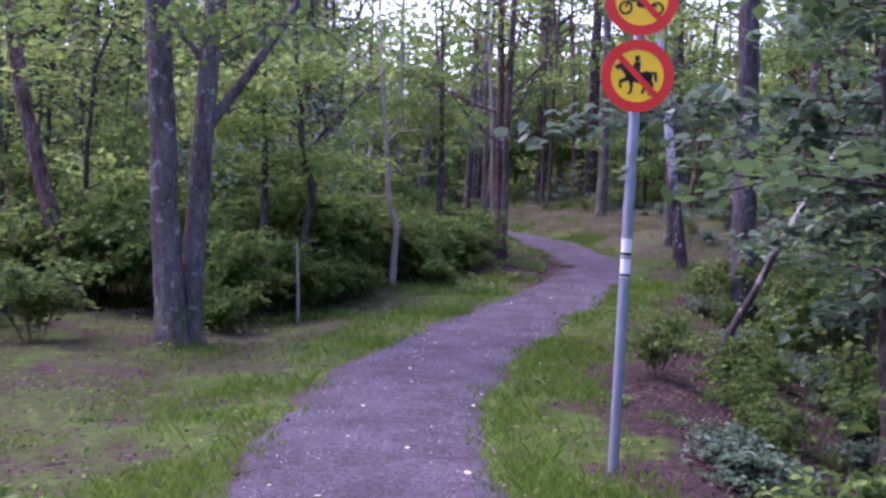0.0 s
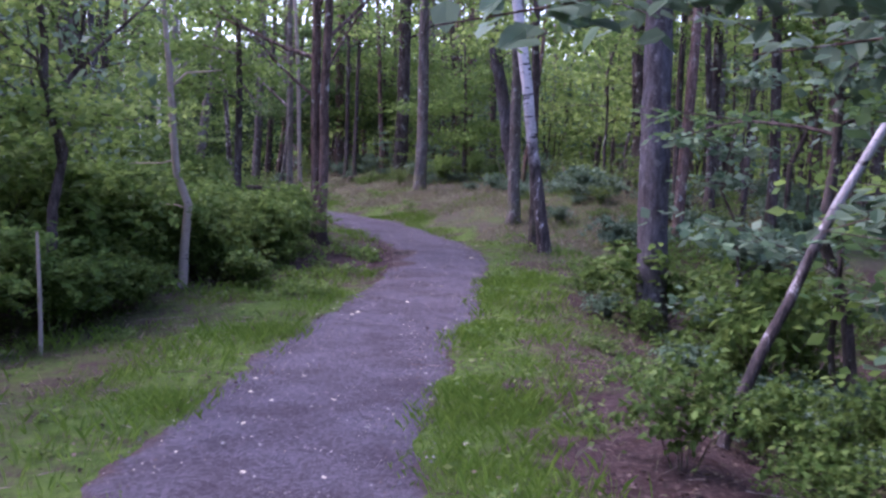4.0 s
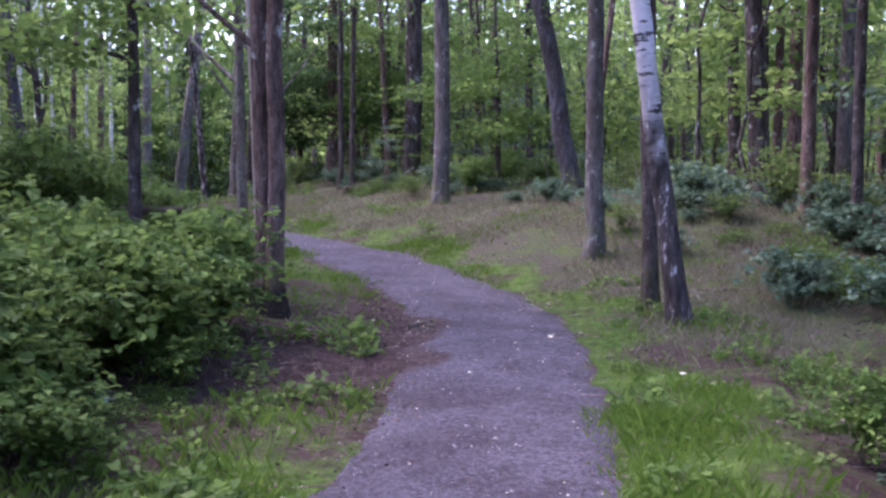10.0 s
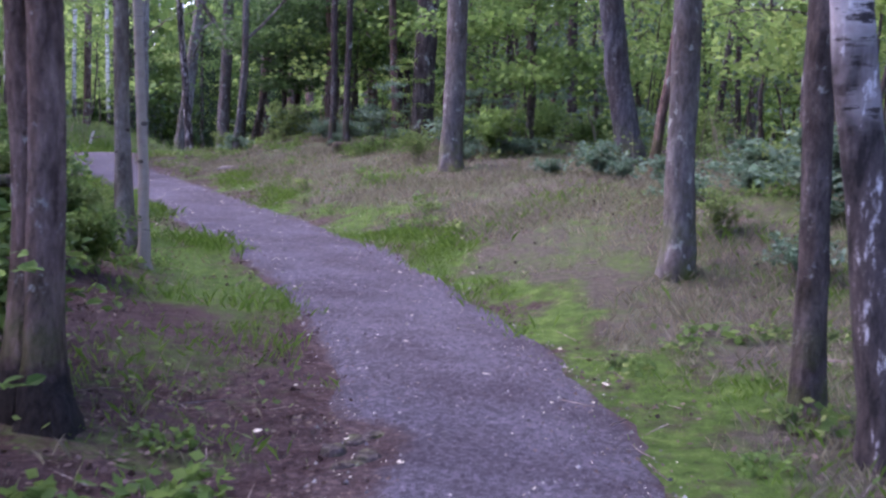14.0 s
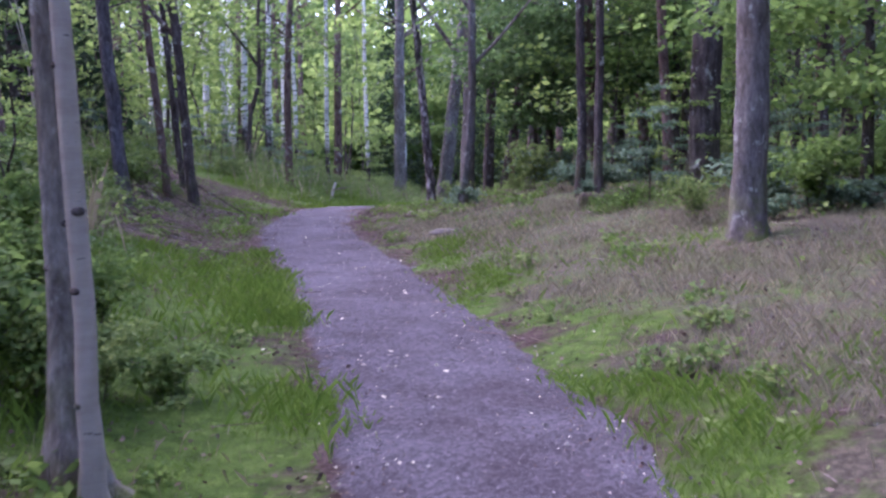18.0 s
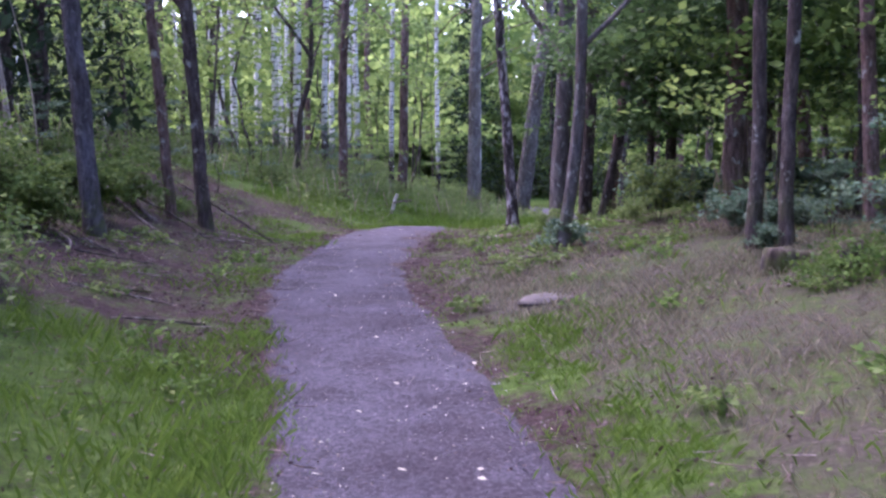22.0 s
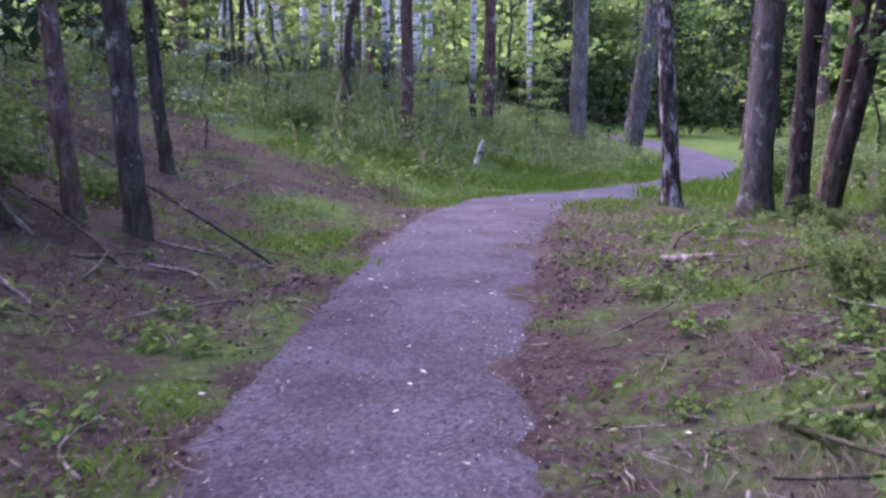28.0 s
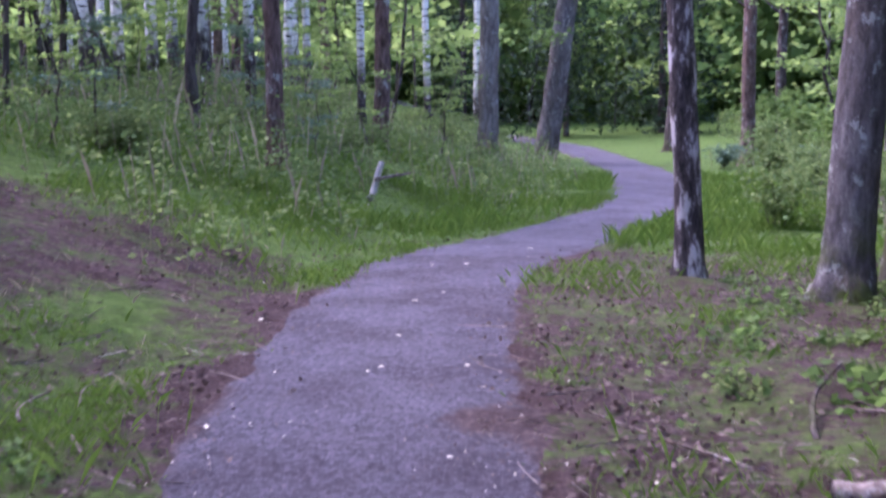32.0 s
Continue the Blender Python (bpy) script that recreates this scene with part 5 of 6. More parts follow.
def on_ground(x, y, e, lift=0.0):
    return np.stack([x, y, height(x, y) + 0.022 * np.clip(e + 0.4, 0, 0.8) + lift], 1)


def herb_cover():
    """Upright leafy stalks standing close together over the banks."""
    x, y, e, sd, lump, g = along(34000, 40, 82, 0.35, 8.0, 33, 0.9)
    here = np.where(sd < 0, ease(y, 37.0, 38.8) * ease(e, 0.3, 1.0) + ease(y, 34.5, 36) * ease(e, 2.6, 3.6) * (1 - ease(y, 37.0, 38.8)) + ease(y, 18, 20) * (1 - ease(y, 33, 35)) * ease(e, np.where(y < 25, 1.2, 1.9), np.where(y < 25, 2.2, 3.1)) * 0.7, ease(y, 40, 43) * ease(e, 0.9, 2.0) * 0.7 + ease(y, 22, 25) * (1 - ease(y, 35, 38)) * ease(e, 2.4, 4.0) * 0.28)
    here = here * ease(np.hypot(x + 11.5, y - 42.0), 0.5, 1.3)
    keep = g.random(len(x)) < np.clip(here * (0.55 + 1.1 * lump), 0, 1)
    foot = on_ground(x, y, e)[keep]
    n = len(foot)
    tall = (0.24 + 0.5 * g.random(n) * np.clip(0.8 + 1.2 * lump[keep], 0.4, 1.6)) * np.where(e[keep] < 1.3, 0.6, 1.0)
    tip = foot + np.column_stack([g.normal(0, 0.09, (n, 2)), tall])
    q = g.uniform(0.25, 1.0, (n, 7, 1))
    p = (foot[:, None] + (tip - foot)[:, None] * q + g.normal(size=(n, 7, 3)) * [0.05, 0.05, 0.02]).reshape(-1, 3)
    v, f = leaves(p, 0.066, g, 0.66, 0.55, 0.6)
    tagged(new("bank_herbs", mesh_np("bank_herbs", v, f, LEAF_HERB)), "yellow-green herbs covering the banks beside the path", "herbs", kind="stuff")
    v, f = blades(foot[::3], 0.95 * tall[::3], g, 0.0016, 0.25)
    tagged(new("herb_stalks", mesh_np("herb_stalks", v, f, GRASS_DRY)), "thin dry herb stalks on the banks", "herbs", kind="stuff")


START = 14.0
herb_cover()
x, y, e, sd, lump, g = along(560000, START, 76, -0.18, 2.6, 3, 1.2)
moss, straw = cover(x, y, e, sd)
keep = g.random(len(x)) < np.clip(0.3 + 1.5 * lump + 0.4 * moss, 0.05, 1) * moss ** 1.7 * (1 - 0.3 * np.clip(straw, 0, 1)) * np.clip((e + 0.2) / 0.35, 0.05, 1)
v, f = blades(on_ground(x, y, e)[keep], (0.05 * np.clip(1 + 1.6 * lump, 0.5, 2.0))[keep], g, 0.0017, 0.9)
tagged(new("grass", mesh_np("grass", v, f, GRASS_GREEN)), "short green grass along both edges of the path", "grass", kind="stuff")
x, y, e, sd, lump, g = along(430000, START + 12, 66, 0.3, 5.5, 4)
moss, straw = cover(x, y, e, sd)
keep = g.random(len(x)) < (straw * 1.0 + 0.03) * np.clip(0.6 + 1.2 * lump, 0.05, 1)
v, f = blades(on_ground(x, y, e)[keep], 0.08, g, 0.001, 0.8)
tagged(new("dry_grass", mesh_np("dry_grass", v, f, GRASS_DRY)), "tangled pale dry grass on the slope", "grass", kind="stuff")
x, y, e, sd, lump, g = along(260000, START, 78, 0.05, 5.0, 6)
keep = g.random(len(x)) < np.where((sd < 0) & (y > 17.5) & (y < 26.5) & (e < 1.9), 0.9, np.where((sd < 0) & (y > 38), 0.5, np.where((y < 12.5) & (e < 0.95), 0.75, np.where(y > 41, 0.8, 0.015)))) * np.clip(0.5 + 1.8 * lump, 0, 1)
tallness = np.where(y > 41, 0.2, np.where((sd < 0) & (y > 19), 0.14, 0.115))[keep]
v, f = blades(on_ground(x, y, e)[keep], tallness, g, 0.0014, 0.7)
tagged(new("tall_grass", mesh_np("tall_grass", v, f, GRASS_GREEN)), "long bright green grass tufts beside the path", "grass", kind="stuff")
x, y, e, sd, lump, g = along(190000, START, 74, -0.34, 5.0, 8, 1.35)
moss, straw = cover(x, y, e, sd)
keep = g.random(len(x)) < np.clip(0.95 - 0.5 * lump - 0.75 * moss - 0.3 * straw, 0.14, 1) * np.clip((e + 0.1) / 0.5, 0.06, 1)
v, f = leaves(on_ground(x, y, e, 0.025)[keep], 0.031, g, 0.7, 0.8, 0.6)
tagged(new("leaf_litter", mesh_np("leaf_litter", v, f, LITTER)), "brown dead leaves and litter on the woodland floor", "leaf litter", kind="stuff")
x, y, e, sd, lump, g = along(46000, 42, 62, -0.25, 3.2, 21, 1.2)
moss, straw = cover(x, y, e, sd)
keep = (g.random(len(x)) < np.clip(0.6 - 0.8 * lump - 0.55 * moss, 0.03, 1)) & (y > np.where(sd > 0, 29.5, 26)) & (y < 41) & (e > 0.12)
v, f = leaves(on_ground(x, y, e, 0.018)[keep], 0.036, g, 0.6, 0.75, 0.8)
tagged(new("curled_leaf_litter", mesh_np("curled_leaf_litter", v, f, LITTER)), "curled brown dead leaves on the woodland floor", "leaf litter", kind="stuff")


def small_twigs():
    """Short dead twigs strewn on the litter."""
    x, y, e, sd, lump, g = along(5200, START, 62, -0.1, 3.5, 23)
    pick = (g.random(len(x)) < 0.4) | ((y > 24) & (y < 37))
    x, y, e = x[pick], y[pick], e[pick]
    at = on_ground(x, y, e, 0.03)
    pieces = []
    for k in range(len(x)):
        a, L, r = g.uniform(0, 6.28), g.uniform(0.06, 0.3), g.uniform(0.002, 0.005)
        d = np.array([math.cos(a), math.sin(a), g.uniform(-0.05, 0.15)]) * L
        pieces.append(tube([at[k], at[k] + d * 0.5 + g.normal(0, 0.012, 3) * [1, 1, 0], at[k] + d], [r, r * 0.9, r * 0.5], 3, 0.1, k))
    v, f = join(pieces)
    tagged(new("small_twigs", mesh_np("small_twigs", v, f, BARK["deadwood"])), "short dead twigs strewn over the litter", "twigs", kind="stuff")


small_twigs()
x, y, e, sd, lump, g = along(30000, START, 66, -1.36, 0.25, 9)
keep = g.random(len(x)) < np.clip(0.25 + 0.8 * lump + 0.6 * np.clip(e + 0.45, 0, 1), 0.05, 1)
v, f = leaves(on_ground(x, y, np.maximum(e, -0.4), 0.033)[keep], 0.016, g, 0.8, 0.9, 0.4)
tagged(new("path_debris", mesh_np("path_debris", v, f, LITTER)), "small brown chips and leaf scraps on the gravel", "debris", kind="stuff")
x, y, e, sd, lump, g = along(40000, START, 70, 0.15, 5.0, 12)
keep = g.random(len(x)) < np.clip(0.2 + 1.2 * lump, 0.02, 1) * np.where((sd > 0) & (y < 30) & (y > 13), 0.35, 1) * np.where((y > 26) & (y < 40), 0.35, 1)
v, f = leaves(on_ground(x, y, e, 0.05)[keep] + np.array([0, 0, 1.0]) * g.uniform(0, 0.1, (int(keep.sum()), 1)), 0.045, g, 0.65, 0.6, 0.6)
tagged(new("ground_herbs", mesh_np("ground_herbs", v, f, LEAF_HERB)), "low broad-leaved herbs among the grass", "herbs", kind="stuff")


x, y, e, sd, lump, g = along(2600, START, 60, -1.3, 0.15, 29)
v, f = leaves(on_ground(x, y, np.maximum(e, -0.4), 0.034), 0.013, g, 0.8, 0.9, 0.3)
tagged(new("pale_leaf_scraps", mesh_np("pale_leaf_scraps", v, f, PALE_LEAF)), "tiny pale leaf scraps scattered over the gravel", "debris", kind="stuff")


def pebbles():
    """Loose grit on the gravel: small uneven pyramids."""
    g = np.random.default_rng(19)
    x, y, e, sd, lump, g = along(7000, START, 56, -1.4, 0.1, 17)
    at = on_ground(x, y, np.full(len(x), -0.4), 0.03)
    r = (0.0038 + 0.011 * g.random(len(x)) ** 4)[:, None]
    a = g.uniform(0, 6.28, len(x))
    ring3 = [at + r * np.stack([np.cos(a + q), np.sin(a + q), 0 * a], 1) * g.uniform(0.7, 1.4, (len(x), 1)) for q in (0, 1.6, 3.1, 4.7)]
    v = np.stack([*ring3, at + [0, 0, 1] * r * 1.1], 1).reshape(-1, 3)
    q = np.arange(len(x))[:, None] * 5
    f = np.concatenate([q + [0, 1, 4], q + [1, 2, 4], q + [2, 3, 4], q + [3, 0, 4]])
    tagged(new("gravel_stones", mesh_np("gravel_stones", v, f, GRIT)), "loose grey-violet grit on the footpath", "gravel", kind="stuff")


pebbles()

# larger single fallen leaves on and beside the path
one = mesh_np("fallen_leaf", *leaves(np.zeros((1, 3)), 0.075, np.random.default_rng(3), 0.75, 1.0, 0.1), PALE_LEAF)
gl = np.random.default_rng(15)
for k in range(230):
    s = gl.uniform(15, 66)
    cx, cy = centre_at(s)
    x, y = float(cx[0]) + gl.normal(0, 0.55), float(cy[0]) + gl.normal(0, 0.3)
    ob = new("fallen_leaf", one)
    q = gl.uniform(0.2, 0.7) if k % 9 else gl.uniform(0.7, 1.0)
    ob.matrix_basis = pose(x, y, h1(x, y) + 0.04, gl.uniform(-14, 14), gl.uniform(-14, 14), gl.uniform(0, 360)) @ Matrix.Diagonal((q, q, q, 1))
    tagged(ob, "pale fallen leaf lying on the gravel path", "leaf", "fallen leaves on the path")



# ---- the hazel whose low bough hangs across the view by the sign ----
def hazel():
    root = new("hazel_tree")
    x, y = 4.2, 2.9
    z = h1(x, y) - 0.05
    root.matrix_basis = pose(x, y, z)
    for k in range(5):
        a = radians(50 + 67 * k)
        v, f = tube([(0.07 * k, 0, 0), (0.1 * k + 0.2 * math.cos(a), 0.2 * math.sin(a), 1.6), (0.5 * math.cos(a), 0.5 * math.sin(a), 3.4), (0.9 * math.cos(a), 0.9 * math.sin(a), 5.0)], [0.05, 0.04, 0.03, 0.012], 7, 0.1, 70 + k)
        child("stem", mesh_np("stem", v, f, BARK["brown"], True), root)
    for k, (n, line) in enumerate([
            (400, [(4.2, 2.9, 2.0), (3.0, 2.6, 2.34), (1.9, 2.35, 2.36), (0.9, 2.2, 2.2), (-0.03, 2.15, 2.02)]),
            (240, [(4.2, 2.9, 1.8), (3.1, 2.9, 2.12), (2.2, 2.9, 2.14), (1.3, 2.8, 2.0)]),
            (260, [(4.2, 2.9, 1.5), (3.4, 2.4, 1.85), (2.6, 2.0, 1.8), (2.0, 1.8, 1.62)]),
            (300, [(4.2, 2.9, 1.2), (3.4, 3.2, 1.5), (2.6, 3.5, 1.42), (2.0, 3.7, 1.2)]),
            (280, [(4.2, 2.9, 0.8), (3.6, 2.2, 1.15), (2.9, 1.7, 1.1), (2.4, 1.4, 0.9)]),
            (260, [(4.2, 2.9, 0.4), (3.6, 3.1, 0.75), (3.0, 3.3, 0.7), (2.4, 3.5, 0.5)]),
            (260, [(4.2, 2.9, 1.9), (4.4, 1.9, 2.2), (4.3, 0.9, 2.0)]),
            (300, [(4.2, 2.9, 2.3), (4.0, 4.0, 2.7), (3.4, 5.2, 2.7), (2.9, 6.0, 2.5)]),
            (300, [(4.2, 2.9, 2.6), (3.5, 2.7, 3.0), (2.6, 2.6, 3.05), (1.9, 2.5, 2.9)])]):
        leafy_bough(root, [(p - x, q - y, r - z) for p, q, r in line], n, 0.125, LEAF_COOL, 400 + k, 0.02, 0.15, 0.07, broad=True)
    tagged(root, "hazel with a low leafy bough hanging towards the path", "tree")


hazel()


def young_oak(x, y, boughs, label, seed, tall=6.0, leaf=0.1, mat=None):
    """A slender stem with level leafy boughs given as (height, azimuth, length, leaves)."""
    root = new("young_tree")
    root.matrix_basis = pose(x, y, h1(x, y) - 0.05)
    v, f = tube([(0, 0, 0), (0.03, 0, tall * 0.4), (-0.05, 0.04, tall)], [0.07, 0.05, 0.015], 8, 0.08, seed)
    child("trunk", mesh_np("trunk", v, f, BARK["dark"], True), root)
    for k, (h, az, length, n) in enumerate(boughs):
        a = radians(az)
        line = [(0, 0, h), (math.cos(a) * length * 0.4, math.sin(a) * length * 0.4, h + 0.2), (math.cos(a) * length, math.sin(a) * length, h + 0.05)]
        leafy_bough(root, line, int(n * 3.8), leaf * 0.95, mat or LEAF_GREEN, seed * 10 + k, 0.026, 0.48, 0.1, "dark")
    tagged(root, label, "tree", "woodland trees")


young_oak(-4.9, 36.5, [(2.3, 235, 1.4, 300), (2.8, 270, 1.1, 280), (1.9, 310, 1.9, 340), (3.0, 330, 1.9, 320), (1.45, 290, 1.7, 320), (3.4, 250, 1.2, 260), (2.2, 0, 2.2, 340), (2.8, 30, 2.4, 340), (3.4, 60, 2.0, 280), (2.7, 190, 1.3, 260)], "spreading oak with level sprays of dark green leaves", 61, mat=LEAF_OAK)
young_oak(-3.4, 33.9, [(2.0, 200, 2.0, 300), (2.6, 240, 2.2, 320), (3.2, 170, 2.2, 320), (3.8, 280, 2.0, 300), (1.6, 330, 1.9, 280), (2.4, 20, 2.2, 300), (4.4, 220, 2.0, 280)], "broad oak with level sprays of dark green leaves", 68, tall=7.5, mat=LEAF_OAK)
young_oak(-3.2, 36.4, [(1.7, -10, 1.8, 260), (2.3, 60, 2.0, 280), (2.8, 190, 1.8, 260), (3.3, -40, 2.2, 300)], "young oak with level sprays of dark green leaves", 62, mat=LEAF_OAK)
young_oak(-1.9, 33.4, [(1.9, 200, 1.8, 240), (2.5, 300, 1.8, 240), (3.1, 160, 1.9, 240), (3.6, 250, 1.6, 220), (2.2, 20, 1.6, 220)], "spreading oak with level sprays of dark green leaves", 66)
young_oak(0.3, 31.4, [(2.0, 190, 1.9, 240), (2.7, 280, 1.7, 220), (3.3, 150, 1.8, 220), (3.8, 20, 1.6, 200)], "spreading oak with level sprays of dark green leaves", 67)
young_oak(-3.3, 15.8, [(2.2, 200, 2.0, 260), (2.9, 150, 2.2, 280), (3.4, 250, 1.8, 260), (2.6, 90, 1.4, 200)], "slender leafy young tree beside the trunks", 63, leaf=0.09)
young_oak(0.6, 27.6, [(1.4, 0, 1.4, 260), (1.9, 200, 1.6, 280), (2.3, 90, 1.4, 260), (1.1, -90, 1.2, 240), (2.8, 20, 1.3, 240)], "cool green young tree behind the dry grass", 64, tall=4.0)
young_oak(-4.5, 8.9, [(2.0, 10, 1.4, 260), (2.5, 150, 1.6, 280), (3.0, 250, 1.4, 260), (3.4, 60, 1.5, 240)], "yellow-green young tree above the bushes", 65, tall=5.0, mat=LEAF_BRIGHT)


def spruce_mesh(seed, tall=12.0, low=0.6):
    g = np.random.default_rng(seed)
    pts = []
    for h in np.arange(low, tall, 0.42):
        r = (1 - h / tall) * 2.3 + 0.25
        for k in range(int(7 + r * 2)):
            a = g.uniform(0, 6.28)
            q = g.random((19, 1)) ** 0.7
            end = np.array([math.cos(a) * r, math.sin(a) * r, -0.35 * r])
            pts.append(q * end + [0, 0, h] + g.normal(size=(19, 3)) * [0.13, 0.13, 0.08])
    v, f = leaves(np.concatenate(pts), 0.26, g, 0.4, 0.3, 0.5)
    return mesh_np("needles", v, f, NEEDLE)


SPRUCES = [spruce_mesh(71), spruce_mesh(72, 11.0, 1.2)]
gs = np.random.default_rng(73)
for k, (x, y) in enumerate([(-15.8, 26.6), (-15.4, 34.6), (-16.8, 29.0), (-18.2, 32), (-17.0, 24.5), (-19.5, 35.5), (-21, 29.5), (-17.2, 37.5), (-22.5, 40), (-20.5, 44), (-18.2, 66), (-15.6, 70), (-12.6, 73)]):
    root = new("spruce_tree")
    root.matrix_basis = pose(x, y, h1(x, y) - 0.05, 0, 0, gs.uniform(0, 360))
    child("needles", SPRUCES[k % 2], root)
    v, f = tube([(0, 0, 0), (0, 0, 5), (0, 0, 11.5)], [0.14, 0.1, 0.02], 8, 0.05, 700 + k)
    child("trunk", mesh_np("trunk", v, f, BARK["dark"], True), root)
    q = gs.uniform(0.85, 1.15)
    root.scale = (q, q, q)
    tagged(root, "dark green spruce with drooping boughs", "tree", "woodland trees")


# ---- dead wood, stumps, stones ----
def log(name, p0, p1, r0, r1, kind, label, category="log", cut=True, bend=0.0, seed=1):
    p0, p1 = np.array(p0, float), np.array(p1, float)
    q = np.linspace(0, 1, 9)[:, None]
    g = np.random.default_rng(seed)
    side = np.cross(p1 - p0, [0, 0, 1.0])
    side /= np.linalg.norm(side) + 1e-9
    pts = (p1 - p0) * q + side * bend * np.sin(q * np.pi) + g.normal(0, r0 * 0.12, (9, 3))
    root = new(name)
    root.matrix_basis = pose(*p0)
    v, f = tube(pts, np.linspace(r0, r1, 9), 10, 0.08, seed)
    child("stem", mesh_np("stem", v, f, BARK[kind], True), root)
    if cut:
        for e, r, n in ((pts[0], r0, pts[0] - pts[1]), (pts[-1], r1, pts[-1] - pts[-2])):
            bm = bmesh.new()
            bmesh.ops.create_circle(bm, cap_ends=True, segments=12, radius=r * 0.97)
            rot = Vector(n).to_track_quat("Z", "Y").to_matrix().to_4x4()
            bmesh.ops.transform(bm, matrix=Matrix.Translation(Vector(e)) @ rot @ Matrix.Translation((0, 0, 0.003)), verts=bm.verts)
            part("cut_end", bm, WOOD_CUT, root)
    return tagged(root, label, category)


def zon(x, y, dz=0.0):
    return (x, y, h1(x, y) + dz)


log("leaning_birch", (1.7, 4.5, h1(1.7, 4.5) - 0.05), (2.95, 4.8, 2.2), 0.042, 0.026, "half_birch", "dead birch stem leaning out of the bushes", "dead tree", bend=-0.12, seed=3)
log("cut_log", zon(-6.9, 34.7, 0.036), zon(-6.5, 34.62, 0.04), 0.036, 0.032, "deadwood", "short pale cut log lying in the grass", seed=4)
log("broken_log", (-5.4, 17.9, 0.96), (-3.25, 18.5, 0.94), 0.095, 0.04, "dark", "dark broken log jutting from the bushes", cut=False, bend=0.12, seed=6)
log("tree_stump", (-3.5, 18.5, h1(-3.5, 18.5) - 0.05), (-3.42, 18.48, 0.9), 0.12, 0.06, "dark", "dark mossy stump under the broken log", "stump", cut=False, seed=7)
log("birch_stub", (-11.85, 42.5, h1(-11.85, 42.5) - 0.05), (-11.68, 42.6, h1(-11.8, 42.5) + 0.52), 0.05, 0.032, "white_birch", "short broken white birch stub", "stump", seed=8)
log("birch_log", (-11.74, 42.5, h1(-11.7, 42.5) + 0.36), (-11.4, 42.75, h1(-11.4, 42.6) + 0.5), 0.022, 0.014, "deadwood", "short white birch piece lodged on the stub", seed=9)
gd = np.random.default_rng(61)
for k in range(130):
    if k < 88:
        x, y = gd.uniform(-11.5, -6.6), gd.uniform(27, 36)
    elif k < 112:
        x, y = gd.uniform(-6.2, -4.2), gd.uniform(30, 36)
    else:
        x, y = gd.uniform(1.4, 4), gd.uniform(10, 18)
    if path_gap([x], [y])[0][0] < 1.0:
        continue
    a, L = gd.uniform(0, 6.28), gd.uniform(0.3, 1.2)
    x1, y1 = x + math.cos(a) * L, y + math.sin(a) * L
    if path_gap([x1], [y1])[0][0] < 0.9:
        continue
    r = gd.uniform(0.005, 0.016)
    log("fallen_branch", zon(x, y, r + 0.02), zon(x1, y1, r + gd.uniform(0.02, 0.15)), r, r * 0.5, ("deadwood", "dark", "deadwood")[k % 3], "fallen dead branch lying on the leaf litter", "branch", cut=False, bend=gd.uniform(-0.15, 0.15), seed=100 + k)
for k in range(16):
    x, y = gd.uniform(-12.5, -9.6), gd.uniform(27.5, 33.8)
    a, L = gd.uniform(2.2, 4.0), gd.uniform(0.8, 2.0)
    log("dead_branch", zon(x, y, 0.02), (x + math.cos(a) * L, y + math.sin(a) * L * 0.6, h1(x + math.cos(a) * L, y + math.sin(a) * L * 0.6) + gd.uniform(0.1, 0.7)), gd.uniform(0.012, 0.026), 0.006, ("dark", "deadwood")[k % 2], "dead branch propped among the bushes on the bank", "branch", cut=False, bend=gd.uniform(-0.2, 0.2), seed=170 + k)
log("fallen_log", zon(-4.75, 31.05, 0.05), zon(-5.75, 30.8, 0.03), 0.035, 0.02, "dark", "dark fallen log lying at the foot of the curved tree", cut=False, bend=0.06, seed=190)
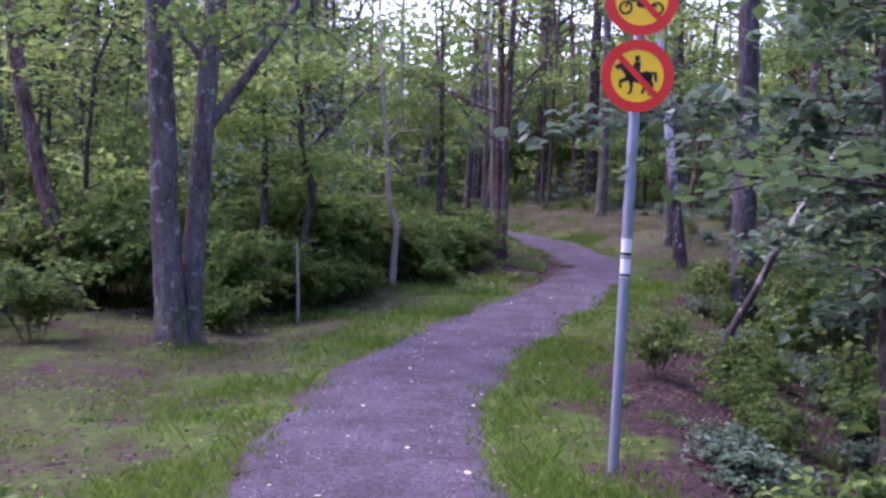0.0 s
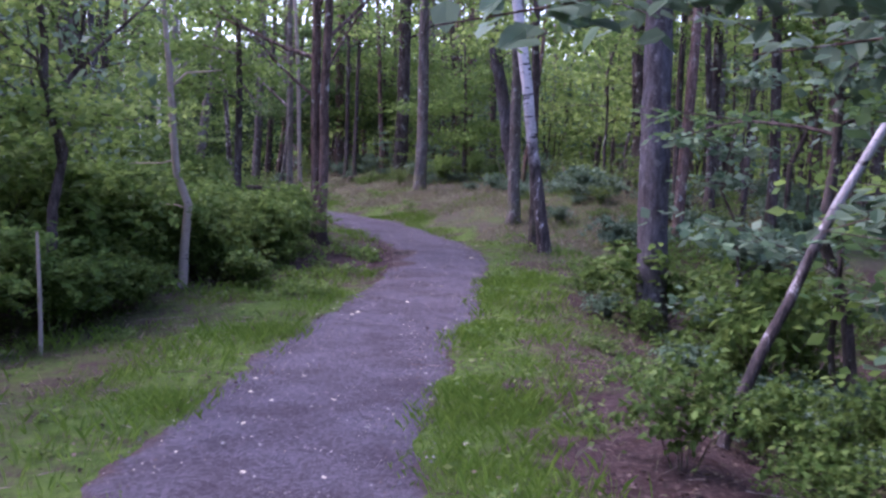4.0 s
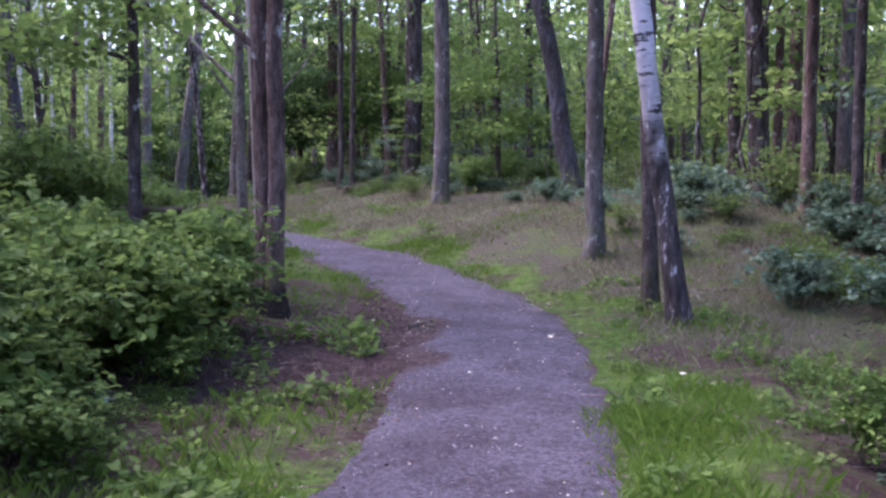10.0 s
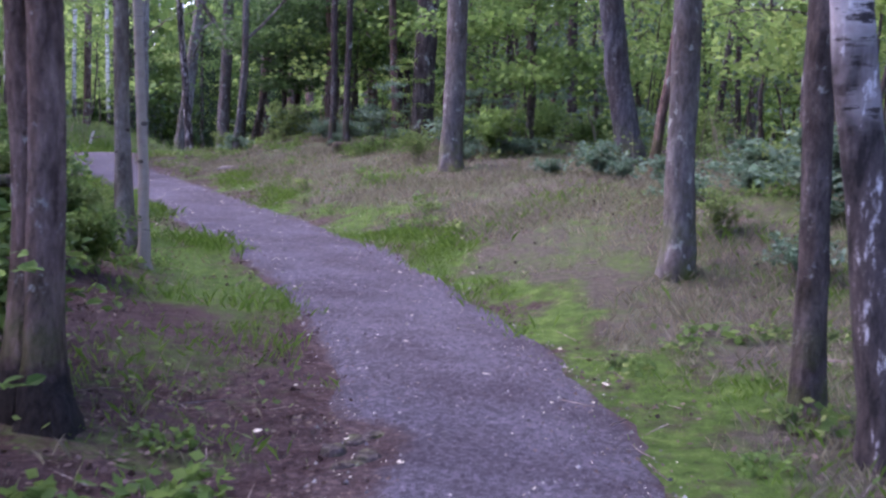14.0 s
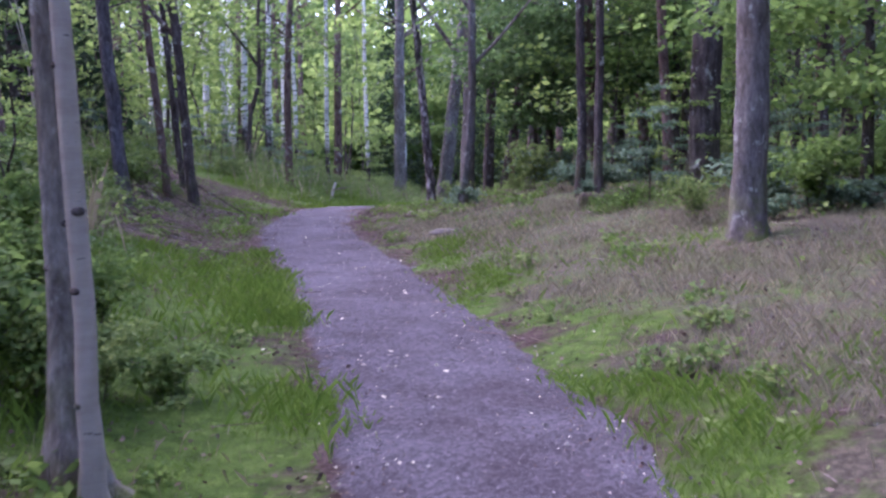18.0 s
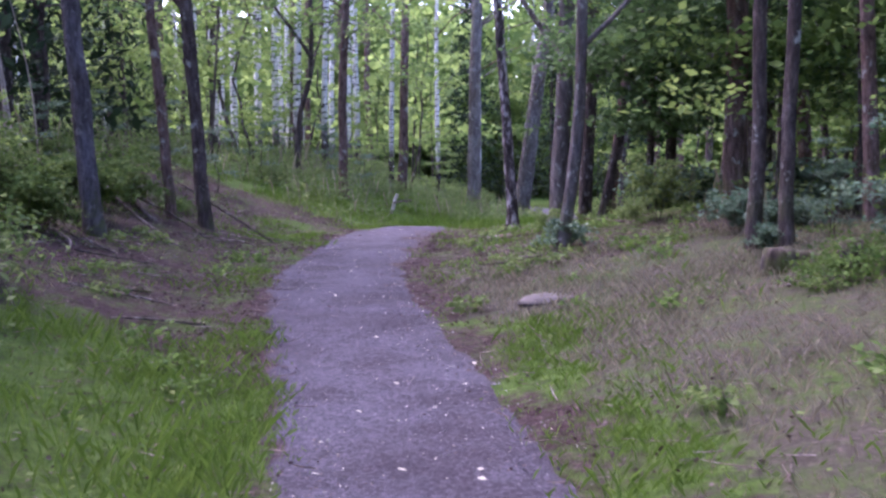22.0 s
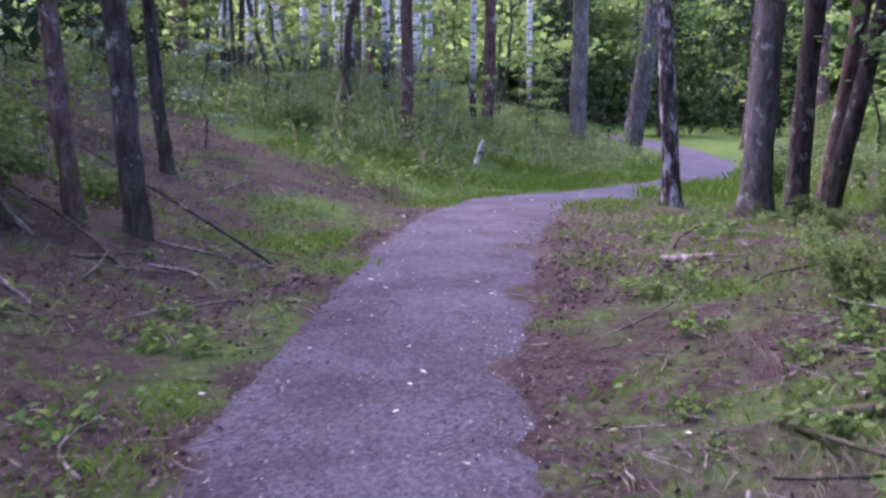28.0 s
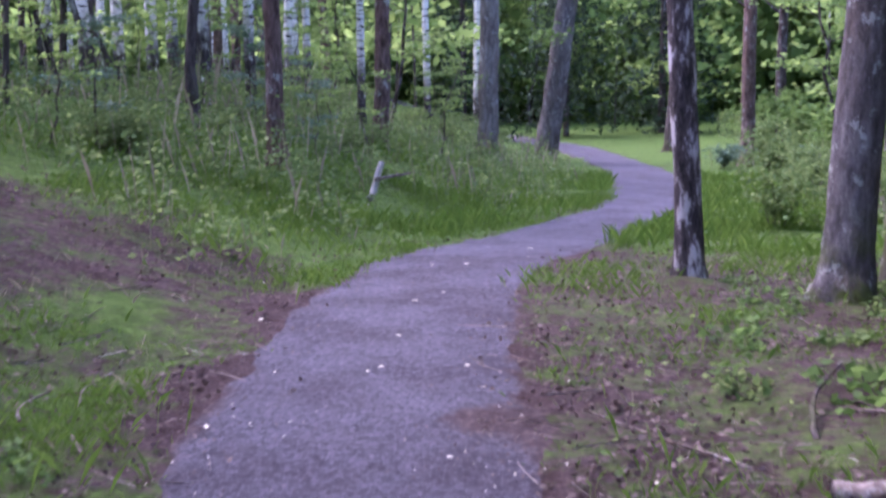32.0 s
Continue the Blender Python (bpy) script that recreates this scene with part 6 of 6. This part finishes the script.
for k, (dx, r, h) in enumerate([(0, 0.014, 3.6), (-0.25, 0.012, 3.2), (-0.5, 0.012, 3.8), (-0.15, 0.01, 2.6)]):
    x, y = -12.4 + dx, 31.5 + 0.2 * k
    log("dead_sapling", (x, y, h1(x, y)), (x - 0.7 + 0.1 * k, y, h1(x, y) + h), r * 1.4, r * 0.5, "pale", "thin bare dead sapling leaning on the bank", "dead tree", cut=False, bend=0.15, seed=150 + k)


def stone(x, y, sx, sy, sz, turn, label, mat=STONE, seed=1):
    bm = bmesh.new()
    bmesh.ops.create_icosphere(bm, subdivisions=3, radius=1)
    for vert in bm.verts:
        p = vert.co
        n = noise.fractal(p * 1.4 + Vector((seed, 0, 0)), 1.0, 2.0, 4)
        vert.co = p * (1 + 0.22 * n)
        vert.co.z = max(-0.6, min(vert.co.z, 0.62 + 0.08 * n))
    bmesh.ops.scale(bm, vec=(sx, sy, sz), verts=bm.verts)
    me = bpy.data.meshes.new("stone")
    bm.to_mesh(me)
    bm.free()
    me.materials.append(mat)
    for p in me.polygons:
        p.use_smooth = True
    ob = new("stone", me)
    ob.matrix_basis = pose(x, y, h1(x, y) + sz * 0.15, 0, 0, turn)
    tagged(ob, label, "stone")


stone(-4.2, 28.5, 0.3, 0.2, 0.07, 35, "flat pale stone sunk in the grassy slope", seed=2)
for k in range(22):
    x, y = (-5.75 + gd.normal(0, 0.09), 26.1 + gd.normal(0, 0.12)) if k < 14 else (-0.58 + gd.normal(0, 0.1), 14.9 + gd.normal(0, 0.16))
    stone(x, y, gd.uniform(0.03, 0.08), gd.uniform(0.03, 0.07), gd.uniform(0.02, 0.06), gd.uniform(0, 360), "dark clod of earth at the path edge", BARK["dark"], 30 + k)
for k, (x, y, r, h) in enumerate([(-2.45, 28.35, 0.13, 0.26), (-2.3, 28.5, 0.1, 0.16), (-1.95, 28.1, 0.1, 0.3)]):
    stone(x, y, r, r, h, 40 * k, "dark rotten stump remnant in dry grass", BARK["dark"], 50 + k)
